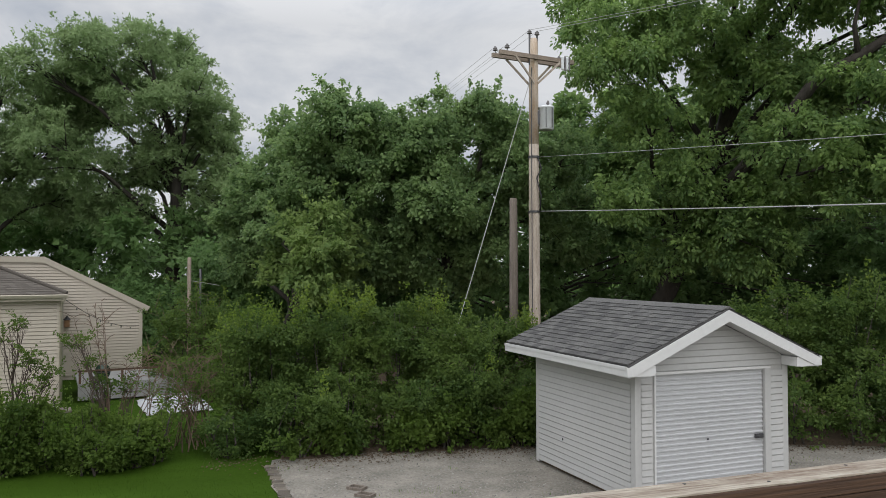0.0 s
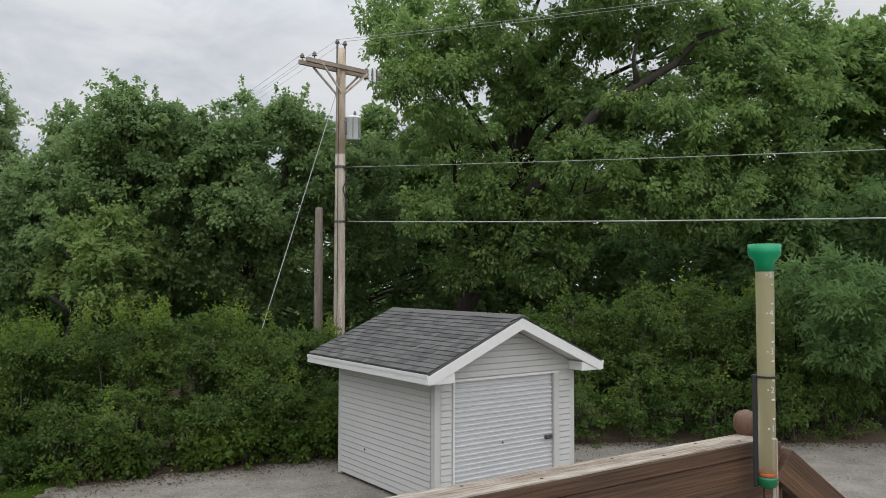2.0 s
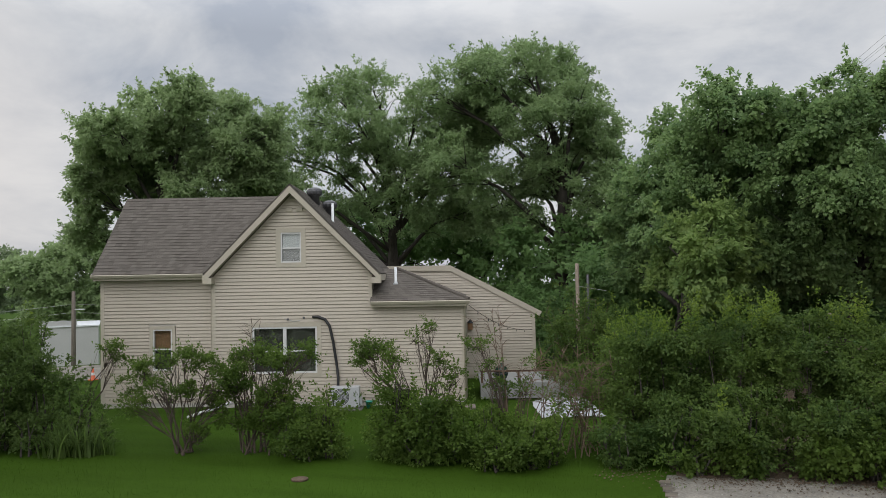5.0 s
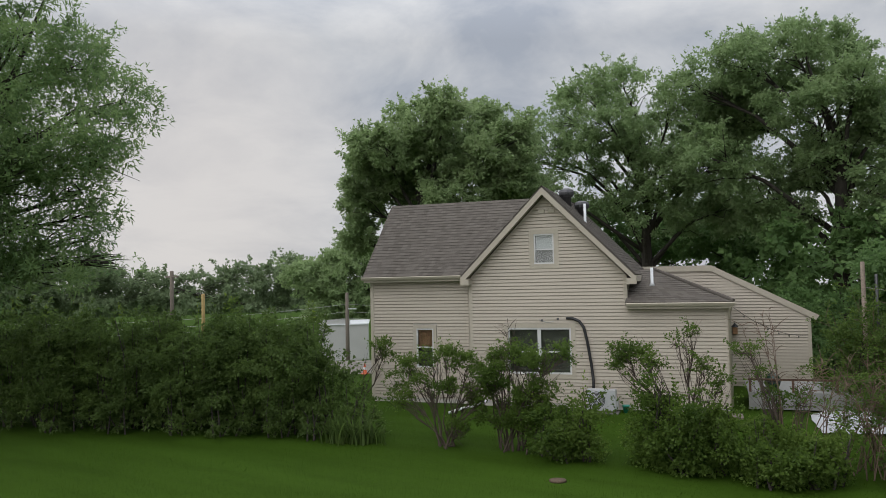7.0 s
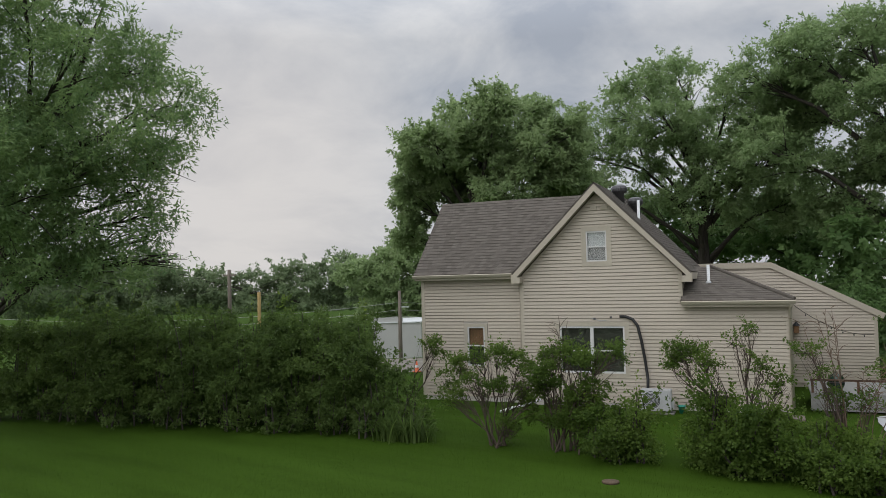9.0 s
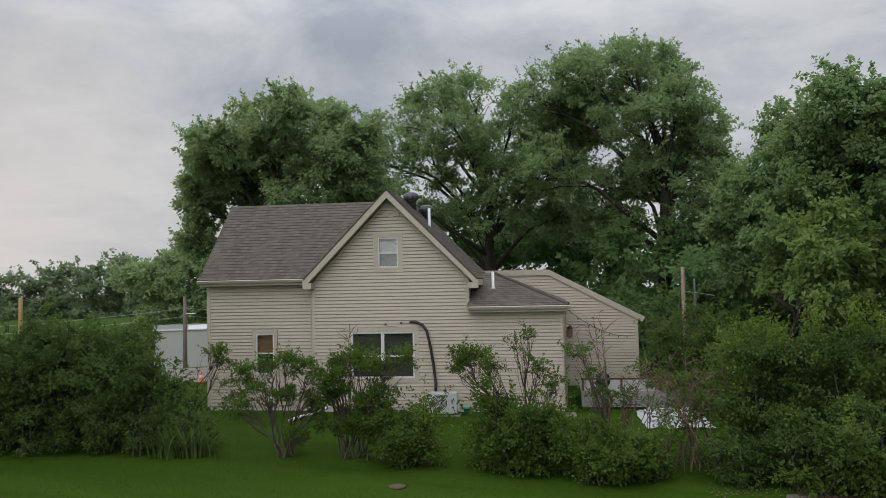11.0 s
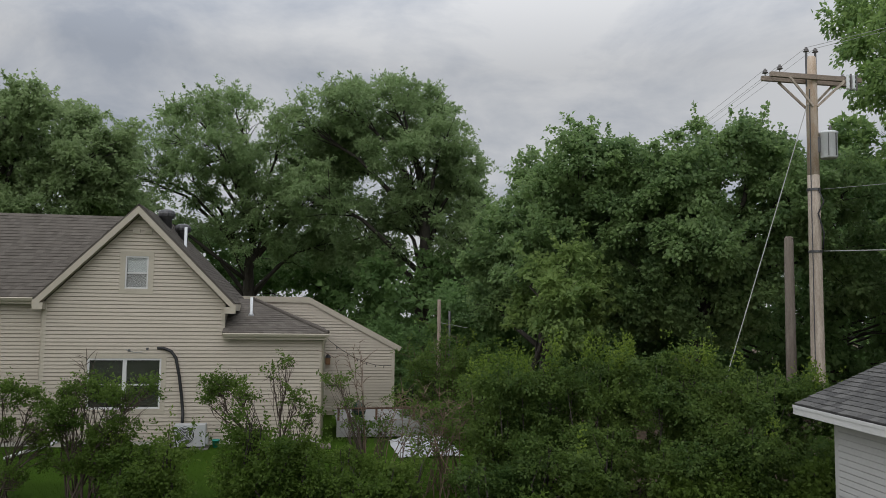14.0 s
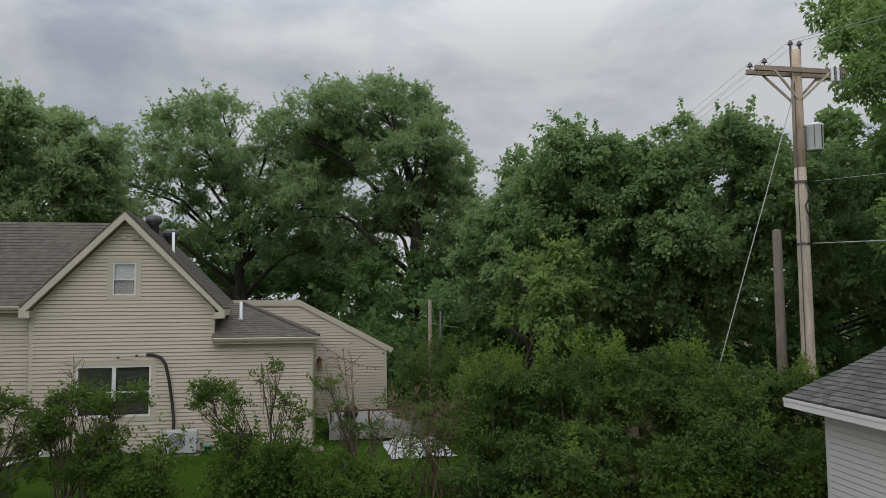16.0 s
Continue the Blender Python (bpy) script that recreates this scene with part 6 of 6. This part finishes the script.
# ---- patio beside the house, far street, small things ----
PLATE = (-6.77, 13.07, 0.0)
GARAGE, FPOLE, YPOST, DPOLE, BARREL = (-50.7, 55.4), (-41.8, 45.9), (-47.6, 36.6), (-89.6, 63.9), (-21.5, 24.6)
FRAMES = [(1.23, 12.56, -38), (1.33, 12.12, -38)]
patio = empty("patio_deck", HM @ pose(0.9, 0.6, 0), "low white-skirted patio deck beside the house", "deck")
part("skirt", boxed(0.0, 3.4, 0.0, 0.03, 0.05, 0.46), M["skirting"], patio, "pale weathered skirting")
part("side_skirt", boxed(3.37, 3.4, 0.03, 2.4, 0.05, 0.46), M["skirting"], patio)
part("deck_top", boxed(0.0, 3.4, 0.0, 2.5, 0.46, 0.52), M["skirting"], patio)
for k in range(12):
    part("skirt_rib", boxed(0.14 + k * 0.28, 0.17 + k * 0.28, -0.012, 0.0, 0.05, 0.46), M["skirting"], patio)
part("hand_rail", boxed(0.0, 2.26, 0.0, 0.05, 0.84, 0.89), M["deck"], patio, "dark brown rail")
for k in range(3):
    part("rail_post", boxed(0.02 + k * 1.1, 0.08 + k * 1.1, 0.0, 0.06, 0.52, 0.86), M["deck"], patio)
sheet_ob = empty("white_cover", HM @ pose(3.2, -1.2, 0), "white tarpaulin over a low pile beside the patio", "tarpaulin")
bm = bmesh.new()
bmesh.ops.create_grid(bm, x_segments=24, y_segments=16, size=1.0)
for v in bm.verts:
    x, y = v.co.x, v.co.y
    h = 0.10 * (1 + y) * max(0, 1 - abs(x) ** 6) * max(0, 1 - abs(y) ** 8) + 0.09 * noise.noise(Vector((x * 3, y * 3, 0.3)))
    v.co = Vector((x * 0.85 * (1 + 0.12 * noise.noise(Vector((y * 2, 0, 3)))), y * 1.3 * (1 + 0.15 * noise.noise(Vector((x * 2, 4, 0)))), 0.02 + max(0, h)))
part("cover", bm, M["tarp"], sheet_ob, "", True)
kam = empty("kamado_grill", HM @ pose(1.55, 0.9, 0.522), "dark green egg-shaped ceramic grill on the patio deck", "grill")
part("bowl", lathe([(0.10, 0.06), (0.16, 0.10), (0.20, 0.18), (0.21, 0.26)], 20), M["kamado"], kam, "", True)
part("lid", lathe([(0.21, 0.27), (0.205, 0.33), (0.165, 0.42), (0.10, 0.47), (0.04, 0.49), (0.04, 0.54), (0.01, 0.55)], 20), M["kamado"], kam, "", True)
part("band", lathe([(0.213, 0.25), (0.217, 0.265), (0.213, 0.28)], 20), M["dark_metal"], kam)
for a in range(3):
    part("leg", boxed(-0.02, 0.02, -0.02, 0.02, 0, 0.12), M["dark_metal"], kam).location = (0.11 * math.cos(a * 2.1), 0.11 * math.sin(a * 2.1), 0)
splash = empty("splash_block", HM @ pose(0.55, -0.5, 0), "grey plastic downspout splash block on the grass", "splash block")
part("tray", boxed(-0.15, 0.15, -0.5, 0.1, 0, 0.07, 0.02), M["pole_dark"], splash)
pail = empty("garden_pot", HM @ pose(-2.35, -0.45, 0), "small teal plastic garden pot", "pot")
part("pot_body", lathe([(0.07, 0), (0.10, 0.18), (0.11, 0.18), (0.11, 0.21), (0.09, 0.2)], 14), material("teal_plastic", (0.03, 0.30, 0.24), 0.4), pail, "", True)

# flat white pipe lying on the lawn
pipe = bmesh.new()
tube(pipe, [(-12.75, 18.13, 0.04), (-12.57, 18.5, 0.12), (-12.25, 18.7, 0.2), (-11.9, 18.95, 0.34)], 0.04, 8)
tagged(part("drain_pipe", pipe, M["white"], None, "white drain pipe lying on the lawn", True), "", "pipe")
# tan post and thin pipe standing at the edge of the wood
wp = empty("wooden_post", pose(-2.97, 24.7, 0), "weathered tan wooden post behind the hedge", "post")
part("post_shaft", lathe([(0.07, -0.1), (0.065, 2.0), (0.058, 4.05), (0.045, 4.08)], 10), M["arm"], wp, "", True)
part("cross_wire", beam(bmesh.new(), (0.06, 0, 3.35), (0.9, 0.1, 3.2), 0.012, 0.012), M["cable"], wp)
tagged(part("metal_pipe", lathe([(0.045, 0), (0.045, 3.7), (0.03, 3.72)], 8, (-2.66, 24.9, 0)), M["dark_metal"], None, "thin dark metal pipe standing beside the post", True), "", "pipe")
# lawn cover plate
tagged(part("cover_plate", lathe([(0.16, 0.0), (0.16, 0.03), (0.13, 0.035), (0.01, 0.035)], 16, PLATE), M["soil"], None, "round brown access cover in the lawn", True), "", "cover")

# far street
gar = empty("far_garage", pose(GARAGE[0], GARAGE[1], -7, 0, 0, 40), "low white building across the street", "building")
part("wall", boxed(-2.2, 2.2, -4, 4, 0, 7.1), M["siding_grey"], gar)
part("roof", boxed(-2.3, 2.3, -4.1, 4.1, 7.1, 7.2), M["steel"], gar)
part("parapet", boxed(-2.2, 0.6, -4.0, -3.8, 7.2, 7.6), M["siding_grey"], gar)
part("door", boxed(0.5, 1.5, -4.06, -4.0, 0, 2.1), M["steel"], gar)
fp = empty("far_utility_pole", pose(*FPOLE, -4.4), "distant grey utility pole with wires", "utility pole")
part("post", lathe([(0.18, -0.1), (0.15, 5.0), (0.12, 7.5), (0.1, 7.52)], 10), M["pole_dark"], fp, "", True)
part("lamp_arm", boxed(-0.05, 1.0, -0.03, 0.03, 6.2, 6.26), M["steel"], fp)
yp = empty("yellow_post", pose(*YPOST, -4.1), "yellowish wooden post above the hedge", "post")
part("post", lathe([(0.14, -0.1), (0.13, 7.3), (0.11, 7.4)], 10), material("yellow_wood", (0.42, 0.30, 0.13), 0.8, 0.15), yp, "", True)
dp = empty("far_dead_pole", pose(*DPOLE, -7), "distant dark pole with a crossarm", "utility pole")
part("post", lathe([(0.3, -0.1), (0.25, 13), (0.2, 13.1)], 8), M["pole_dark"], dp, "", True)
part("crossarm", boxed(-1.3, 1.3, -0.1, 0.1, 12.2, 12.45), M["pole_dark"], dp)
for z, e in ((2.2, 1.6), (1.6, 1.0), (1.1, 0.6)):
    wire("street_wire", (FPOLE[0], FPOLE[1], z), (FPOLE[0] - 40, FPOLE[1] - 18, e), 1.0, 0.014, "thin overhead street wire")
    wire("street_wire", (FPOLE[0], FPOLE[1], z), (FPOLE[0] + 12, FPOLE[1] + 14, z - 0.4), 0.3, 0.014, "thin overhead street wire")
bar = empty("traffic_cone", pose(*BARREL, 0), "small orange traffic cone with a white band beyond the house", "traffic cone")
part("cone", lathe([(0.11, 0.03), (0.10, 0.04), (0.025, 0.44), (0.015, 0.45)], 16), M["orange"], bar, "", True)
part("foot", boxed(-0.13, 0.13, -0.13, 0.13, 0.0, 0.035, 0.008), M["orange"], bar)
part("band", lathe([(0.078, 0.19), (0.058, 0.29)], 16), M["white"], bar)
sheet("road", [(-23.2, 23.2), (-20.3, 25.6), (-23.6, 30.4), (-27.8, 27.0)], 0.012, M["gravel"], "pale gravel drive beyond the house", "drive")

# brick edging between lawn and gravel
edge = empty("brick_edging", pose(0, 0, 0), "sunken row of tan edging bricks beside the gravel", "edging")
eb = boxed(-0.10, 0.10, -0.048, 0.048, 0, 0.05, 0.006)
me = bpy.data.meshes.new("brick")
eb.to_mesh(me)
eb.free()
me.materials.append(material("tan_brick", (0.135, 0.115, 0.092), 0.9, 0.2, 4, 40, 0.3, per="object"))
for k in range(36):
    t = k / 35
    b = link("brick", me, edge)
    b.matrix_local = pose(-0.25 + 0.55 * t + rs.uniform(-0.02, 0.02), 14.45 - 3.7 * t, rs.uniform(-0.036, -0.022), rs.uniform(-3, 3), rs.uniform(-3, 3), rs.uniform(-8, 8) - 8)

# two timber frames lying in the gravel
for x, y, yaw in FRAMES:
    fr = empty("timber_crate", pose(x, y, 0.012, 0, 0, yaw), "small open grey timber crate lying on the gravel", "crate", "crates on the gravel")
    for a, b, c, d in ((-0.15, 0.15, -0.10, -0.065), (-0.15, 0.15, 0.065, 0.10), (-0.15, -0.115, -0.065, 0.065), (0.115, 0.15, -0.065, 0.065)):
        part("slat", boxed(a, b, c, d, 0, 0.05, 0.004), M["pole_dark"], fr)


# ---- grass, stones, weeds ----
def inside(px, py, poly):
    r = np.zeros(len(px), bool)
    for (x0, y0), (x1, y1) in zip(poly, poly[1:] + poly[:1]):
        hit = ((y0 > py) != (y1 > py)) & (px < (x1 - x0) * (py - y0) / (y1 - y0 + 1e-9) + x0)
        r ^= hit
    return r


def blades(name, pts, h, mat, label):
    n = len(pts)
    a = RNG.uniform(0, 2 * math.pi, n)
    side = np.stack([np.cos(a), np.sin(a), np.zeros(n)], 1)
    lean = np.stack([-np.sin(a), np.cos(a), np.zeros(n)], 1) * RNG.uniform(0.1, 0.8, (n, 1))
    hh = h * RNG.uniform(0.5, 1.3, (n, 1))
    v = np.stack([pts - side * hh * 0.10, pts + side * hh * 0.10, pts + (lean + np.array([0, 0, 1.0])) * hh], 1)
    return tagged(link(name, np_mesh(name, v.reshape(-1, 3), np.arange(3 * n).reshape(n, 3), mat), None, label), "", "grass", "", "stuff")


n = 180000
g = np.stack([RNG.uniform(-28, 0.4, n), RNG.uniform(5.5, 22.5, n), np.zeros(n)], 1)
keep = ~inside(g[:, 0], g[:, 1], GRAVEL)
blades("grass", g[keep], 0.030, M["blade"], "short mown green lawn grass")
n = 9000
g = np.stack([RNG.uniform(-0.6, 16, n), RNG.uniform(10.5, 15.6, n), np.full(n, 0.012)], 1)
ns = np.array([noise.noise(Vector((x * 0.9, y * 1.6, 4.0))) for x, y, _ in g])
g = g[(ns > 0.33) & inside(g[:, 0], g[:, 1], GRAVEL)]
blades("weeds", g, 0.05, M["leaf_shrub"], "sparse green weeds growing in the gravel")


def chips(name, g, lo, hi, mat, label, category):
    """Small uneven fragments lying loose."""
    n = len(g)
    s = RNG.uniform(lo, hi, (n, 1))
    tet = np.array([[-1, -0.6, 0], [1, -0.7, 0], [0.9, 0.8, 0.1], [-0.8, 0.9, 0], [0, 0.1, 0.9]])
    v = g[:, None, :] + (tet[None] + RNG.normal(size=(n, 5, 3)) * 0.25) * s[:, :, None]
    f = (np.arange(n) * 5)[:, None, None] + np.array([[0, 1, 4], [1, 2, 4], [2, 3, 4], [3, 0, 4]])[None]
    tagged(link(name, np_mesh(name, v.reshape(-1, 3), f.reshape(-1, 3), mat), None, label), "", category, "", "stuff")


n = 9000
g = np.stack([RNG.uniform(-0.4, 17, n), RNG.uniform(9.0, 15.3, n), np.full(n, 0.012)], 1)
chips("gravel_stones", g[inside(g[:, 0], g[:, 1], GRAVEL)], 0.006, 0.02, M["stone"], "loose pale limestone chips on the gravel", "gravel")
n = 6000
g = np.stack([RNG.uniform(-1.5, 17, n), RNG.uniform(-1, 1, n), np.full(n, 0.026)], 1)
g[:, 1] = np.interp(g[:, 0], [-1.5, 0, 2.3, 4.8, 6.6, 9.7, 12.4, 16, 17], [14.8, 14.7, 14.95, 14.8, 15.0, 14.2, 13.3, 11.5, 11.2]) + RNG.normal(size=n) * 0.35
chips("leaf_debris", g[(g[:, 0] > 0.4) | (RNG.uniform(size=n) < 0.25)], 0.006, 0.022, M["soil"], "brown fallen leaves and debris along the hedge", "debris")
